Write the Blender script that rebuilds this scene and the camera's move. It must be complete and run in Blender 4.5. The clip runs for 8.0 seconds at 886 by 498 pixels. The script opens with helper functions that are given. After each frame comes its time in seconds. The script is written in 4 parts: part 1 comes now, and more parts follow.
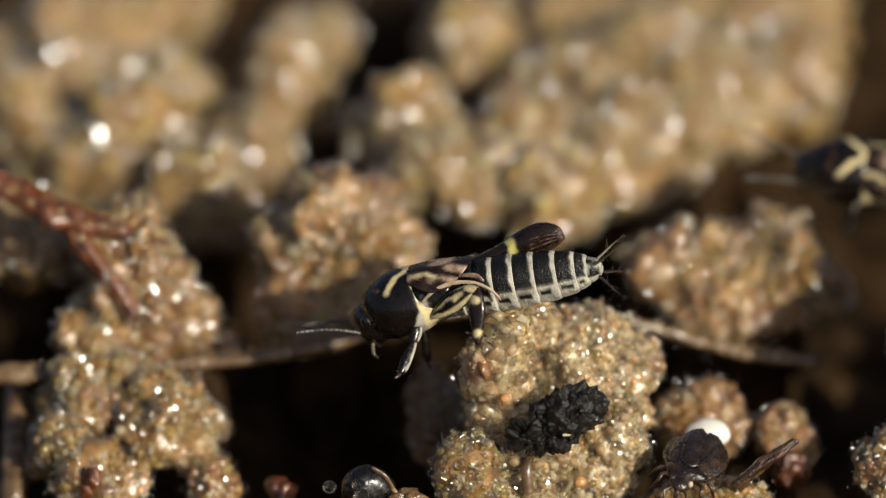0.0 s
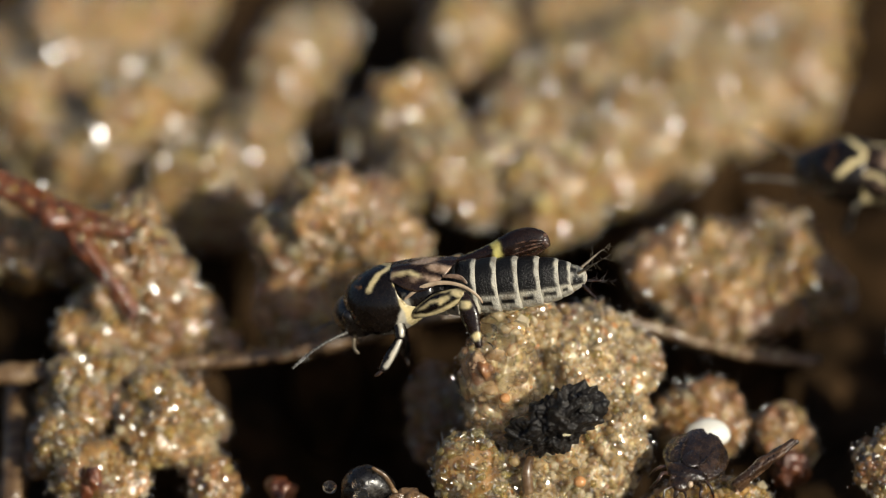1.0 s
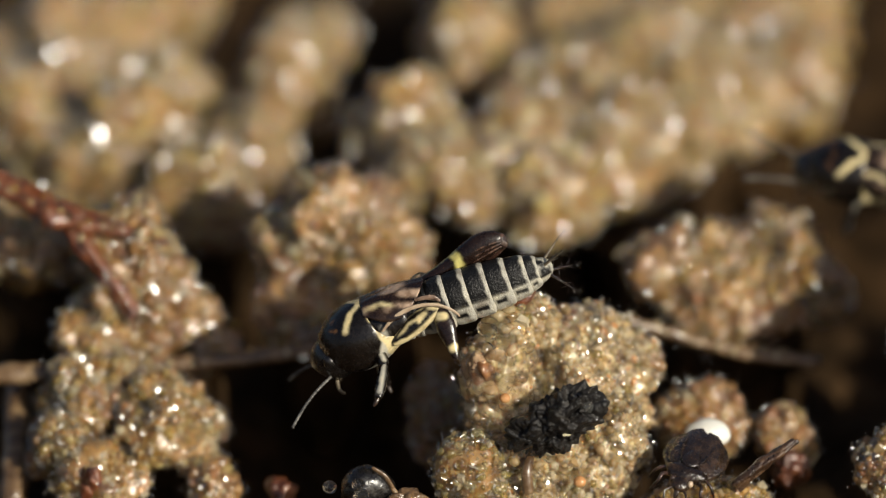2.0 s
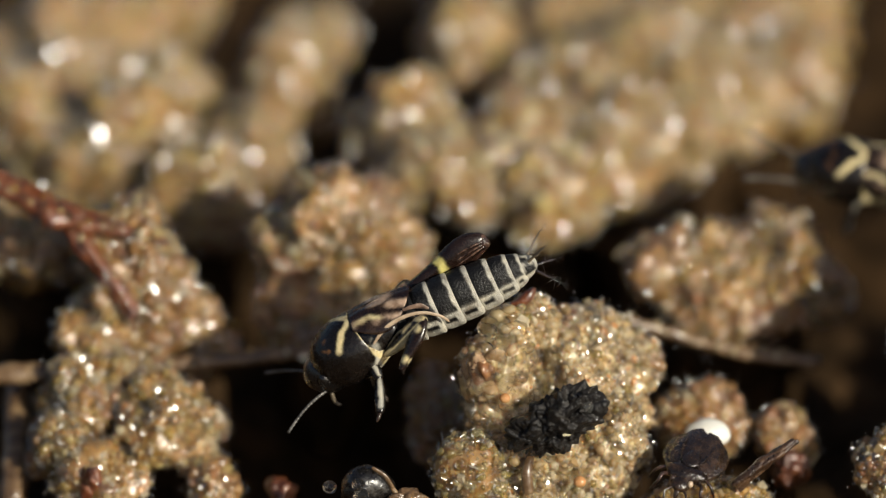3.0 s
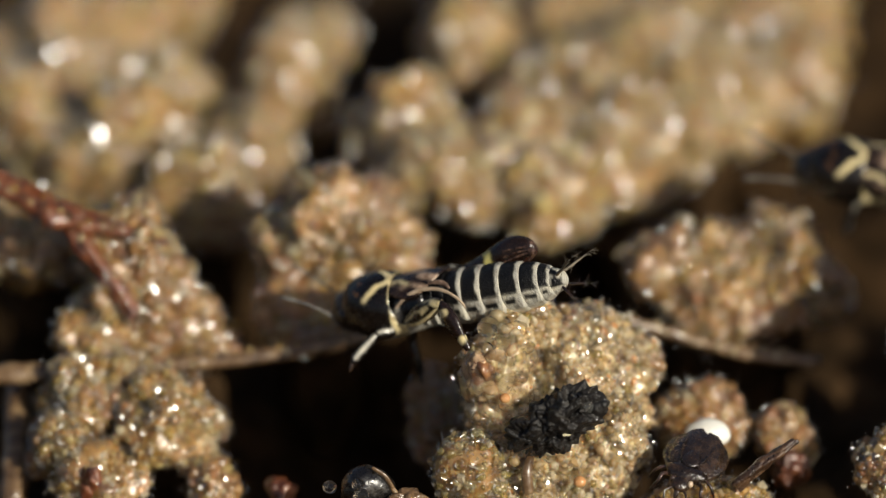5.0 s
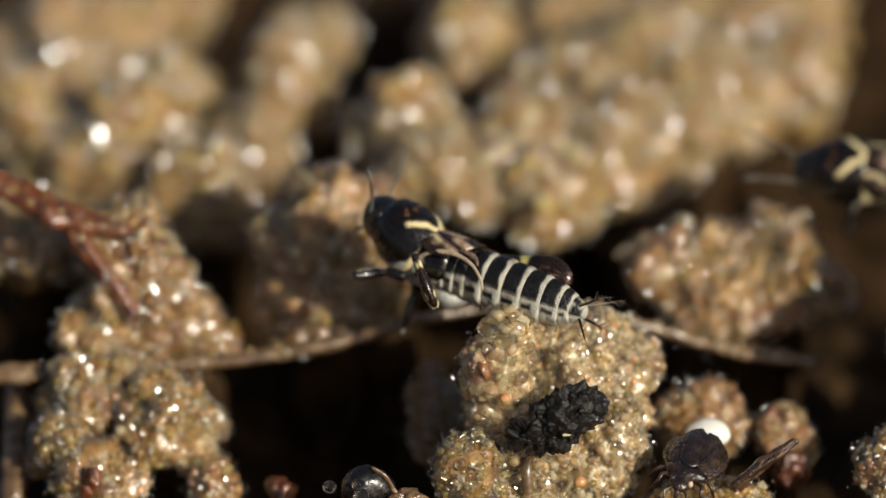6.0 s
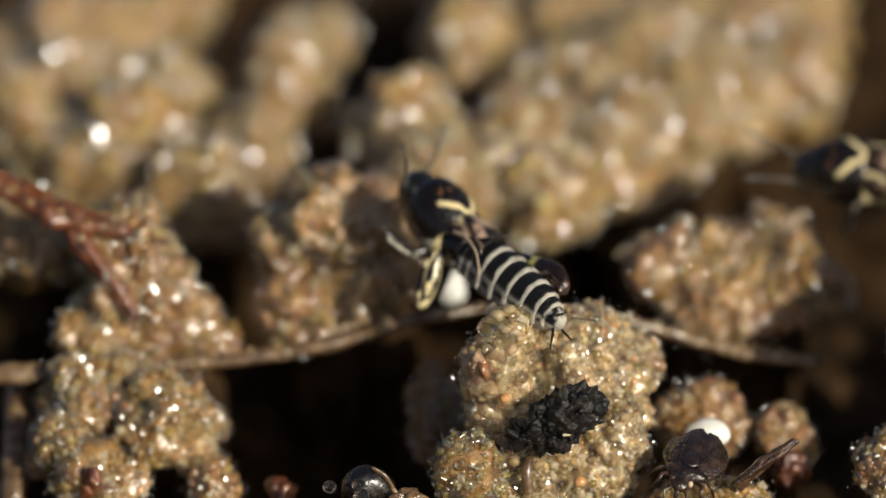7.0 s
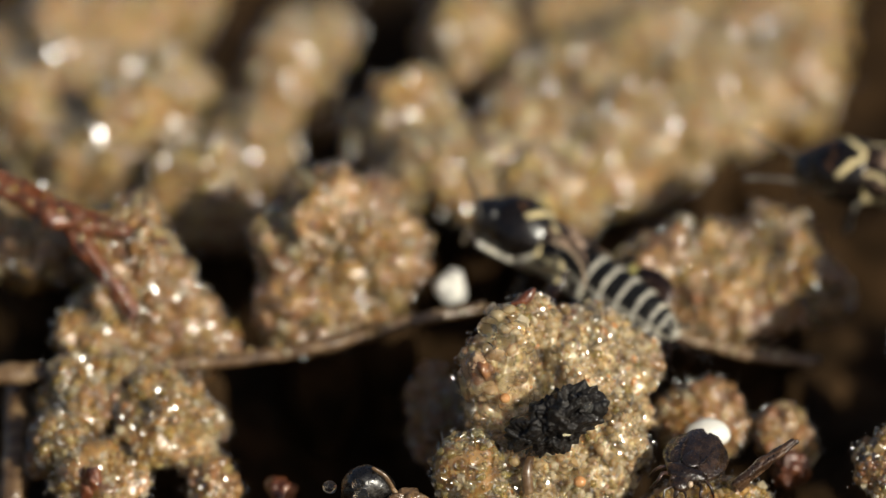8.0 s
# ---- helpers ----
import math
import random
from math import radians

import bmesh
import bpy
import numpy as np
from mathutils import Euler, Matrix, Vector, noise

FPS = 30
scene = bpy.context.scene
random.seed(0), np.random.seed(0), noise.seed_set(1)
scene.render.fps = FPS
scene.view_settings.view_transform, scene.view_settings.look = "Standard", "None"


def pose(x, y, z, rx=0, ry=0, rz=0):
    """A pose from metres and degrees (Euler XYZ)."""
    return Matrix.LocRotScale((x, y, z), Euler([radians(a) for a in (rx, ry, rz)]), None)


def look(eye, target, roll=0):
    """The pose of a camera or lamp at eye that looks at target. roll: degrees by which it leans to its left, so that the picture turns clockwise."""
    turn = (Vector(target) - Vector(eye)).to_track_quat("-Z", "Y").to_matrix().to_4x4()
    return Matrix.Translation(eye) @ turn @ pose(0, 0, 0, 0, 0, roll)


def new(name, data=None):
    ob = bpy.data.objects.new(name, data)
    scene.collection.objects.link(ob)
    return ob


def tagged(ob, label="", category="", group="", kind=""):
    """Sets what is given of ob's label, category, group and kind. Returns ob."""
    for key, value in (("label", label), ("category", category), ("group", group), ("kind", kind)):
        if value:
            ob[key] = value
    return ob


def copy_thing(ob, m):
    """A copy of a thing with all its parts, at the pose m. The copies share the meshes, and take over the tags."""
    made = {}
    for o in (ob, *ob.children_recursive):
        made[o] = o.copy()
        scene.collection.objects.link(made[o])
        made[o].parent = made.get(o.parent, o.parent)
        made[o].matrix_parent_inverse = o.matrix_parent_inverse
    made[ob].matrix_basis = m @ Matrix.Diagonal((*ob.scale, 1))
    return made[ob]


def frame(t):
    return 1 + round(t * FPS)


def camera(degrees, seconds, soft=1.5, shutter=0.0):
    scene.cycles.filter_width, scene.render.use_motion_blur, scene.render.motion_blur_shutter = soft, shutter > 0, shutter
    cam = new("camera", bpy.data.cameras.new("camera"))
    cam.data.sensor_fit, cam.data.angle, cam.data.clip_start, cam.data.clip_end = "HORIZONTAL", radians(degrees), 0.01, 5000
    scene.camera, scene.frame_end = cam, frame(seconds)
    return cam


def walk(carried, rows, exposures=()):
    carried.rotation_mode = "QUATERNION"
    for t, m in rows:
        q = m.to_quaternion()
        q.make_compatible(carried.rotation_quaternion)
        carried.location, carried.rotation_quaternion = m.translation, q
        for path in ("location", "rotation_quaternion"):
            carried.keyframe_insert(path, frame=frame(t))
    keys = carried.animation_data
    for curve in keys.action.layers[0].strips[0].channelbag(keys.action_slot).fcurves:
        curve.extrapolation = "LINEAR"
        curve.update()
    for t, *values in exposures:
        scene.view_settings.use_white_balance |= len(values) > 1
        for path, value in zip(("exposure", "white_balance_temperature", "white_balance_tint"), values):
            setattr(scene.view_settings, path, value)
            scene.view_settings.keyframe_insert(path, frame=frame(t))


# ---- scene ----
MM = 0.001          # everything below is thought in millimetres
TILT = radians(33)  # how far the lens looks down
EYE = (0.0, -220 * math.cos(TILT) * MM, (5.2 + 220 * math.sin(TILT)) * MM)
FOCUS = (0.0, 0.0, 5.2 * MM)

cam = camera(2 * math.degrees(math.atan(9.8 / 220)), 8.0, soft=1.1, shutter=0.4)
cam.data.dof.use_dof = True
cam.data.dof.focus_distance = 0.2198
cam.data.dof.aperture_fstop = cam.data.lens / 10.5
walk(cam, [(0.0, look(EYE, FOCUS)), (8.0, look(EYE, FOCUS))])

# ---- light ----
SUN = Vector((0.75, -0.76, 0.68)).normalized()
world = bpy.data.worlds.new("sky")
scene.world = world
world.use_nodes = True
sky = world.node_tree.nodes.new("ShaderNodeTexSky")
sky.sky_type, sky.sun_disc = "NISHITA", False
sky.sun_elevation = math.asin(SUN.z)
sky.sun_rotation = math.atan2(SUN.x, SUN.y)
sky.dust_density, sky.air_density = 3.0, 0.9
background = world.node_tree.nodes["Background"]
world.node_tree.links.new(sky.outputs[0], background.inputs[0])
background.inputs[1].default_value = 0.06
sun = new("sun", bpy.data.lights.new("sun", "SUN"))
sun.data.energy, sun.data.angle, sun.data.color = 4.5, radians(0.53), (1.0, 0.95, 0.805)
sun.matrix_world = look(SUN * 0.5, (0, 0, 0))
scene.view_settings.exposure = 0.0


# ---- materials ----
def material(name, colours, scale=1.0, rough=(0.3, 0.5), bump=0.0, bump_scale=8.0, coat=0.0, transmission=0.0,
             island=0.0, ior=1.5, detail=6.0, sss=0.0, metal=0.0, speckle=None, gloss=0.14, through_light=0.0, clear=0.0):
    """A surface whose colour wanders between colours by noise (scale: waves a millimetre) and, by island, from piece to piece."""
    m = bpy.data.materials.new(name)
    m.use_nodes = True
    t = m.node_tree
    n, link = t.nodes, t.links.new
    b = n["Principled BSDF"]
    co = n.new("ShaderNodeTexCoord")
    mp = n.new("ShaderNodeMapping")
    mp.inputs["Scale"].default_value = (1000, 1000, 1000)
    link(co.outputs["Object"], mp.inputs["Vector"])
    big = n.new("ShaderNodeTexNoise")
    big.inputs["Scale"].default_value, big.inputs["Detail"].default_value = scale, detail
    link(mp.outputs[0], big.inputs["Vector"])
    fac = big.outputs["Fac"]
    if island:
        geo = n.new("ShaderNodeNewGeometry")
        mix = n.new("ShaderNodeMix")
        mix.inputs["Factor"].default_value = island
        link(fac, mix.inputs["A"])
        link(geo.outputs["Random Per Island"], mix.inputs["B"])
        fac = mix.outputs["Result"]
    ramp = n.new("ShaderNodeValToRGB")
    els = ramp.color_ramp.elements
    lo, hi = (0.02, 0.98) if island else (0.3, 0.7)
    k = len(colours)
    for i, c in enumerate(colours):
        at = lo + (hi - lo) * i / max(1, k - 1)
        e = els[i] if i < 2 else els.new(at)
        e.position, e.color = at, (*c, 1)
    link(fac, ramp.inputs["Fac"])
    colour = ramp.outputs["Color"]
    fine = n.new("ShaderNodeTexNoise")
    fine.inputs["Scale"].default_value, fine.inputs["Detail"].default_value = bump_scale, 4.0
    link(mp.outputs[0], fine.inputs["Vector"])
    if speckle:
        cut = n.new("ShaderNodeMapRange")
        cut.inputs["From Min"].default_value, cut.inputs["From Max"].default_value = speckle[1], speckle[1] + 0.06
        link(fine.outputs["Fac"], cut.inputs["Value"])
        over = n.new("ShaderNodeMix")
        over.data_type = "RGBA"
        link(cut.outputs[0], over.inputs["Factor"])
        link(colour, over.inputs[6])
        over.inputs[7].default_value = (*speckle[0], 1)
        colour = over.outputs[2]
    link(colour, b.inputs["Base Color"])
    span = n.new("ShaderNodeMapRange")
    span.inputs["From Min"].default_value, span.inputs["From Max"].default_value = 0.3, 0.7
    span.inputs["To Min"].default_value, span.inputs["To Max"].default_value = rough
    link(fine.outputs["Fac"], span.inputs["Value"])
    link(span.outputs[0], b.inputs["Roughness"])
    if bump:
        bm_ = n.new("ShaderNodeBump")
        bm_.inputs["Strength"].default_value = bump
        bm_.inputs["Distance"].default_value = 0.05 * MM
        link(fine.outputs["Fac"], bm_.inputs["Height"])
        link(bm_.outputs[0], b.inputs["Normal"])
    b.inputs["IOR"].default_value = ior
    b.inputs["Coat Weight"].default_value = coat
    if island and coat:                           # some grains are wetter than others
        wet = n.new("ShaderNodeMapRange")
        step = n.new("ShaderNodeMath")
        step.operation = "FRACT"
        times = n.new("ShaderNodeMath")
        times.operation = "MULTIPLY"
        times.inputs[1].default_value = 37.7
        link(geo.outputs["Random Per Island"], times.inputs[0])
        link(times.outputs[0], step.inputs[0])
        wet.inputs["From Min"].default_value, wet.inputs["From Max"].default_value = 0.3, 0.7
        wet.inputs["To Min"].default_value, wet.inputs["To Max"].default_value = 0.1, coat
        link(step.outputs[0], wet.inputs["Value"])
        link(wet.outputs[0], b.inputs["Coat Weight"])
    b.inputs["Coat Roughness"].default_value = gloss
    b.inputs["Coat IOR"].default_value = 2.1 if island else 1.6
    b.inputs["Transmission Weight"].default_value = transmission
    b.inputs["Metallic"].default_value = metal
    if through_light:
        glow = n.new("ShaderNodeBsdfTranslucent")
        link(colour, glow.inputs["Color"])
        blend = n.new("ShaderNodeMixShader")
        blend.inputs[0].default_value = through_light
        link(b.outputs[0], blend.inputs[1])
        link(glow.outputs[0], blend.inputs[2])
        link(blend.outputs[0], n["Material Output"].inputs["Surface"])
    if clear:
        bare = n.new("ShaderNodeBsdfTransparent")
        bare.inputs["Color"].default_value = (1.0, 0.96, 0.87, 1)
        see = n.new("ShaderNodeMixShader")
        see.inputs[0].default_value = clear
        link(n["Material Output"].inputs["Surface"].links[0].from_socket, see.inputs[1])
        link(bare.outputs[0], see.inputs[2])
        link(see.outputs[0], n["Material Output"].inputs["Surface"])
    if sss:
        b.inputs["Subsurface Weight"].default_value = sss
        b.inputs["Subsurface Radius"].default_value = (1.0, 0.66, 0.36)
        b.inputs["Subsurface Scale"].default_value = 0.3 * MM
    return m


SAND = [(0.26, 0.115, 0.024), (0.57, 0.385, 0.10), (0.75, 0.565, 0.19), (0.41, 0.225, 0.045), (0.85, 0.71, 0.33),
        (0.58, 0.345, 0.09), (0.94, 0.88, 0.62), (0.52, 0.325, 0.08)]
M_GRAIN = material("wet_quartz_grains", SAND, 3.0, (0.06, 0.25), 0.25, 14, coat=1.0, gloss=0.05, transmission=0.55, island=0.85, through_light=0.24, clear=0.28)
M_CREAM_GRAIN = material("cream_wet_grains", [(0.42, 0.25, 0.10), (0.74, 0.58, 0.32), (0.86, 0.75, 0.50), (0.56, 0.38, 0.19), (0.93, 0.86, 0.66), (0.70, 0.48, 0.26), (0.96, 0.93, 0.82)],
                         3.0, (0.06, 0.25), 0.25, 14, coat=1.0, gloss=0.05, transmission=0.35, island=0.85, through_light=0.36, clear=0.3)
M_CLEAR = material("clear_quartz_grains", [(0.80, 0.64, 0.40), (0.92, 0.82, 0.58), (0.88, 0.75, 0.54), (0.96, 0.93, 0.80)], 3.0, (0.02, 0.12), 0.1, 16,
                   coat=1.0, transmission=0.95, island=0.85, gloss=0.04, through_light=0.05, clear=0.30, ior=1.4)
M_FACET = material("broken_quartz", [(0.50, 0.32, 0.14), (0.70, 0.53, 0.28), (0.80, 0.68, 0.44), (0.92, 0.87, 0.74)], 2.0, (0.08, 0.22), 0.15, 22,
                   transmission=0.4, island=0.85, through_light=0.3, ior=1.75, clear=0.25)


def film(name, rough, ior, bump=0.0, waves=6.0):
    """A clear wet film: it lets light through and mirrors by Fresnel; bump: ripples, waves a millimetre."""
    m = bpy.data.materials.new(name)
    m.use_nodes = True
    n, link = m.node_tree.nodes, m.node_tree.links.new
    n.remove(n["Principled BSDF"])
    gloss, bare, mix, fac = (n.new("ShaderNode" + k) for k in ("BsdfGlossy", "BsdfTransparent", "MixShader", "LayerWeight"))
    gloss.inputs["Roughness"].default_value = rough
    bare.inputs["Color"].default_value = (1, 1, 1, 1)
    fac.inputs["Blend"].default_value = 0.5
    steep, span = n.new("ShaderNodeMath"), n.new("ShaderNodeMapRange")
    steep.operation = "POWER"
    steep.inputs[1].default_value = 5.0
    span.inputs["To Min"].default_value = ((ior - 1) / (ior + 1)) ** 2
    link(fac.outputs["Facing"], steep.inputs[0])
    link(steep.outputs[0], span.inputs["Value"])
    link(span.outputs[0], mix.inputs[0])
    link(bare.outputs[0], mix.inputs[1])
    link(gloss.outputs[0], mix.inputs[2])
    link(mix.outputs[0], n["Material Output"].inputs["Surface"])
    if bump:
        co, ripple, relief = (n.new("ShaderNode" + k) for k in ("TexCoord", "TexNoise", "Bump"))
        ripple.inputs["Scale"].default_value, ripple.inputs["Detail"].default_value = waves * 1000, 1.5
        relief.inputs["Strength"].default_value, relief.inputs["Distance"].default_value = bump, 0.05 * MM
        link(co.outputs["Object"], ripple.inputs["Vector"])
        link(ripple.outputs["Fac"], relief.inputs["Height"])
        link(relief.outputs[0], gloss.inputs["Normal"])
        link(relief.outputs[0], fac.inputs["Normal"])
    return m


M_MICA = film("clear_wet_mica", 0.25, 2.9)
M_WATER = film("film_of_water", 0.13, 1.6, 1.0, 8.0)
M_GRAIN_PALE = material("pale_wet_sand", [(0.30, 0.155, 0.033), (0.54, 0.37, 0.11), (0.67, 0.495, 0.175), (0.42, 0.25, 0.06), (0.78, 0.63, 0.28)], 0.8, (0.2, 0.4), 0.1, 14,
                        coat=0.9, gloss=0.2, transmission=0.1, island=0.6, sss=0.4, through_light=0.25)
M_GRAIN_FAR = material("wet_sand_far", SAND, 0.8, (0.2, 0.4), 0.1, 14, coat=0.9, gloss=0.2, transmission=0.1, island=0.6, sss=0.4, through_light=0.25)
M_GRAIN_GREEN = material("greenish_grains", [(0.46, 0.36, 0.10), (0.68, 0.56, 0.22), (0.80, 0.72, 0.42), (0.54, 0.42, 0.13)],
                         3.0, (0.12, 0.3), 0.1, 16, coat=1.0, gloss=0.05, transmission=0.7, island=0.85, through_light=0.15, clear=0.25)
M_CORE = material("packed_wet_sand", [(0.17, 0.075, 0.020), (0.34, 0.18, 0.052), (0.46, 0.28, 0.09)], 1.4, (0.35, 0.55), 1.0, 10, coat=0.6, gloss=0.3, sss=0.8)
M_CORE_PALE = material("packed_pale_sand", [(0.32, 0.20, 0.09), (0.54, 0.40, 0.215), (0.70, 0.57, 0.35)], 1.4, (0.35, 0.55), 1.0, 10, coat=0.6, gloss=0.3, sss=0.8)
# Brown of stained patches; on whole clods its darkness also stands for shade.
M_BROWN = material("stained_and_shaded_sand", [(0.10, 0.04, 0.014), (0.26, 0.125, 0.042), (0.38, 0.21, 0.075), (0.32, 0.13, 0.05), (0.48, 0.32, 0.14)], 0.9, (0.2, 0.4), 0.1, 14,
                   coat=1.0, gloss=0.33, island=0.6, through_light=0.25)
# Near-black so that the shade of the deep hollows is in the soil's colour.
M_SOIL = material("shade_dark_soil", [(0.012, 0.007, 0.0032), (0.032, 0.018, 0.008), (0.065, 0.036, 0.016)], 0.9, (0.6, 0.95), 0.7, 6, ior=1.15)
M_CHITIN = material("black_cuticle", [(0.003, 0.0026, 0.0025), (0.009, 0.007, 0.006)], 4.0, (0.2, 0.4), 0.25, 18, coat=0.6)
M_CREAM = material("cream_cuticle", [(0.55, 0.45, 0.24), (0.72, 0.64, 0.42), (0.62, 0.54, 0.30)], 4.0, (0.25, 0.45), 0.25, 24, coat=0.2)
M_PALE = material("pale_membrane", [(0.36, 0.34, 0.29), (0.58, 0.56, 0.49), (0.48, 0.45, 0.38)], 5.0, (0.3, 0.5), 0.4, 26)
M_WING = material("brown_wing_cover", [(0.012, 0.008, 0.006), (0.08, 0.045, 0.03), (0.26, 0.17, 0.12), (0.05, 0.028, 0.02)], 2.2,
                  (0.18, 0.4), 0.5, 14, coat=0.3, detail=3)
M_STRIP = material("pinkish_strip", [(0.30, 0.20, 0.13), (0.52, 0.40, 0.28)], 5.0, (0.3, 0.45), 0.3, 20)
M_KNEE = material("glossy_dark_brown", [(0.006, 0.0035, 0.003), (0.022, 0.011, 0.008), (0.055, 0.026, 0.018)], 2.5, (0.12, 0.3), 0.4, 10, coat=0.6)
M_RIDGE = material("ridged_brown_cuticle", [(0.010, 0.005, 0.004), (0.05, 0.026, 0.018), (0.16, 0.09, 0.06)], 5.0, (0.15, 0.35), 0.5, 14, coat=0.4)
M_HAIR = material("dusky_hairs", [(0.05, 0.04, 0.03), (0.18, 0.14, 0.09)], 4.0, (0.3, 0.5))
M_ANTENNA = material("pale_grey_antenna", [(0.02, 0.018, 0.016), (0.16, 0.15, 0.135)], 6.0, (0.3, 0.5), 0.2, 20)
M_STEM = material("dry_grass_stem", [(0.05, 0.026, 0.012), (0.14, 0.08, 0.038), (0.25, 0.16, 0.08)], 2.2, (0.25, 0.5), 0.8, 9, coat=0.6, gloss=0.25)
M_RED = material("red_brown_rootlet", [(0.03, 0.008, 0.003), (0.10, 0.026, 0.009), (0.18, 0.055, 0.018), (0.06, 0.015, 0.006)], 3.0, (0.25, 0.5), 1.0, 10, coat=0.5, gloss=0.12)
M_NEEDLE = material("brown_needle", [(0.012, 0.006, 0.003), (0.05, 0.024, 0.012), (0.13, 0.07, 0.035)], 4.0, (0.2, 0.45), 1.0, 12, coat=0.5, gloss=0.2)
M_RED_DARK = material("dark_red_bark", [(0.03, 0.008, 0.003), (0.11, 0.032, 0.012), (0.2, 0.07, 0.025)], 3.0, (0.2, 0.45), 1.0, 10, coat=0.5, gloss=0.2)
M_BLACK = material("black_rotted_bark", [(0.006, 0.005, 0.005), (0.014, 0.012, 0.0105), (0.024, 0.020, 0.017)], 3.0, (0.25, 0.6), 1.0, 14, coat=0.22, gloss=0.09, ior=1.35)
M_BUG = material("dark_brown_bug_cuticle", [(0.005, 0.003, 0.002), (0.02, 0.011, 0.006), (0.05, 0.027, 0.015)], 3.5, (0.12, 0.35), 0.6, 12, coat=0.7)
M_WHITE = material("white_pebble", [(0.68, 0.65, 0.58), (0.82, 0.80, 0.75)], 2.0, (0.25, 0.5), 0.3, 10)
M_DROP = material("water_bead", [(0.95, 0.95, 0.92), (0.98, 0.97, 0.95)], 2.0, (0.0, 0.03), transmission=1.0, ior=1.34)
M_BEAD = material("clear_bead", [(0.90, 0.85, 0.74), (0.96, 0.93, 0.86)], 2.0, (0.01, 0.06), transmission=0.95, ior=1.5)
M_GLASS = material("glassy_quartz", [(0.90, 0.80, 0.60), (0.97, 0.93, 0.82)], 3.0, (0.0, 0.05), 0.15, 12, coat=0.5, gloss=0.04, transmission=1.0, ior=1.36, clear=0.12)
M_ORANGE = material("orange_grain", [(0.55, 0.24, 0.08), (0.68, 0.36, 0.15)], 3.0, (0.1, 0.3), 0.2, 20, coat=0.5, transmission=0.2)
M_PINK = material("pinkish_grain", [(0.46, 0.28, 0.15), (0.60, 0.42, 0.26)], 4.0, (0.1, 0.35), 0.3, 18, coat=0.5,
                  speckle=((0.10, 0.03, 0.02), 0.58))


def marked_cuticle(name, rough, bump, scale, coat, gloss):
    m = material(name, [(0.55, 0.5, 0.46), (1.0, 1.0, 1.0), (1.25, 1.2, 1.1)], 3.5, rough, bump, scale, coat=coat, gloss=gloss)
    n, link = m.node_tree.nodes, m.node_tree.links.new
    own = n.new("ShaderNodeAttribute")
    own.attribute_name = "marking"
    mul = n.new("ShaderNodeMix")
    mul.data_type, mul.blend_type = "RGBA", "MULTIPLY"
    mul.inputs[0].default_value = 1.0
    b = n["Principled BSDF"]
    link(own.outputs["Color"], mul.inputs[6])
    link(b.inputs["Base Color"].links[0].from_socket, mul.inputs[7])
    link(mul.outputs[2], b.inputs["Base Color"])
    return m


M_DULL = marked_cuticle("banded_tergites", (0.24, 0.48), 0.7, 22, 0.0, 0.3)
M_DULL.node_tree.nodes["Principled BSDF"].inputs["IOR"].default_value = 1.4
M_SHINY = marked_cuticle("marked_glossy_cuticle", (0.16, 0.36), 0.18, 12, 0.18, 0.12)
M_SHINY.node_tree.nodes["Principled BSDF"].inputs["Coat IOR"].default_value = 1.5


# ---- mesh helpers (millimetres) ----
def mesh_of(name, bm, mats):
    for v in bm.verts:
        v.co *= MM
    me = bpy.data.meshes.new(name)
    bm.normal_update()
    bm.to_mesh(me)
    bm.free()
    for m in mats if isinstance(mats, (list, tuple)) else [mats]:
        me.materials.append(m)
    me.shade_smooth()
    return me


def part(name, bm, mats, parent=None, label="", at=None):
    """One mesh object under a thing or a part; at: its pose in its parent's space, in metres."""
    ob = new(name, mesh_of(name, bm, mats))
    ob.parent = parent
    if at is not None:
        ob.matrix_basis = at
    return tagged(ob, label)


def thing(name, label, category, at=(0, 0, 0), group="", kind=""):
    """An Empty at a base point given in millimetres."""
    ob = new(name)
    ob.empty_display_size = 0.001
    ob.location = Vector(at) * MM
    return tagged(ob, label, category, group, kind)


def wobble(p, f, seed):
    return noise.noise(Vector(p) * f + Vector((seed * 7.1, seed * 3.7, -seed * 5.3)))


def glide(keys, steps):
    """A smooth line through the keys (tuples of equal length)."""
    k = [np.array(q, float) for q in keys]
    if len(k) == 2 or steps == 1:
        return [k[0] + (k[-1] - k[0]) * i / max(steps, 1) for i in range(steps + 1)] if len(k) == 2 else k
    k = [2 * k[0] - k[1], *k, 2 * k[-1] - k[-2]]
    out = []
    for i in range(1, len(k) - 2):
        a, b, c, d = k[i - 1:i + 3]
        for j in range(steps):
            t = j / steps
            out.append(0.5 * (2 * b + (c - a) * t + (2 * a - 5 * b + 4 * c - d) * t * t + (3 * b - a - 3 * c + d) * t ** 3))
    return out + [k[-2]]


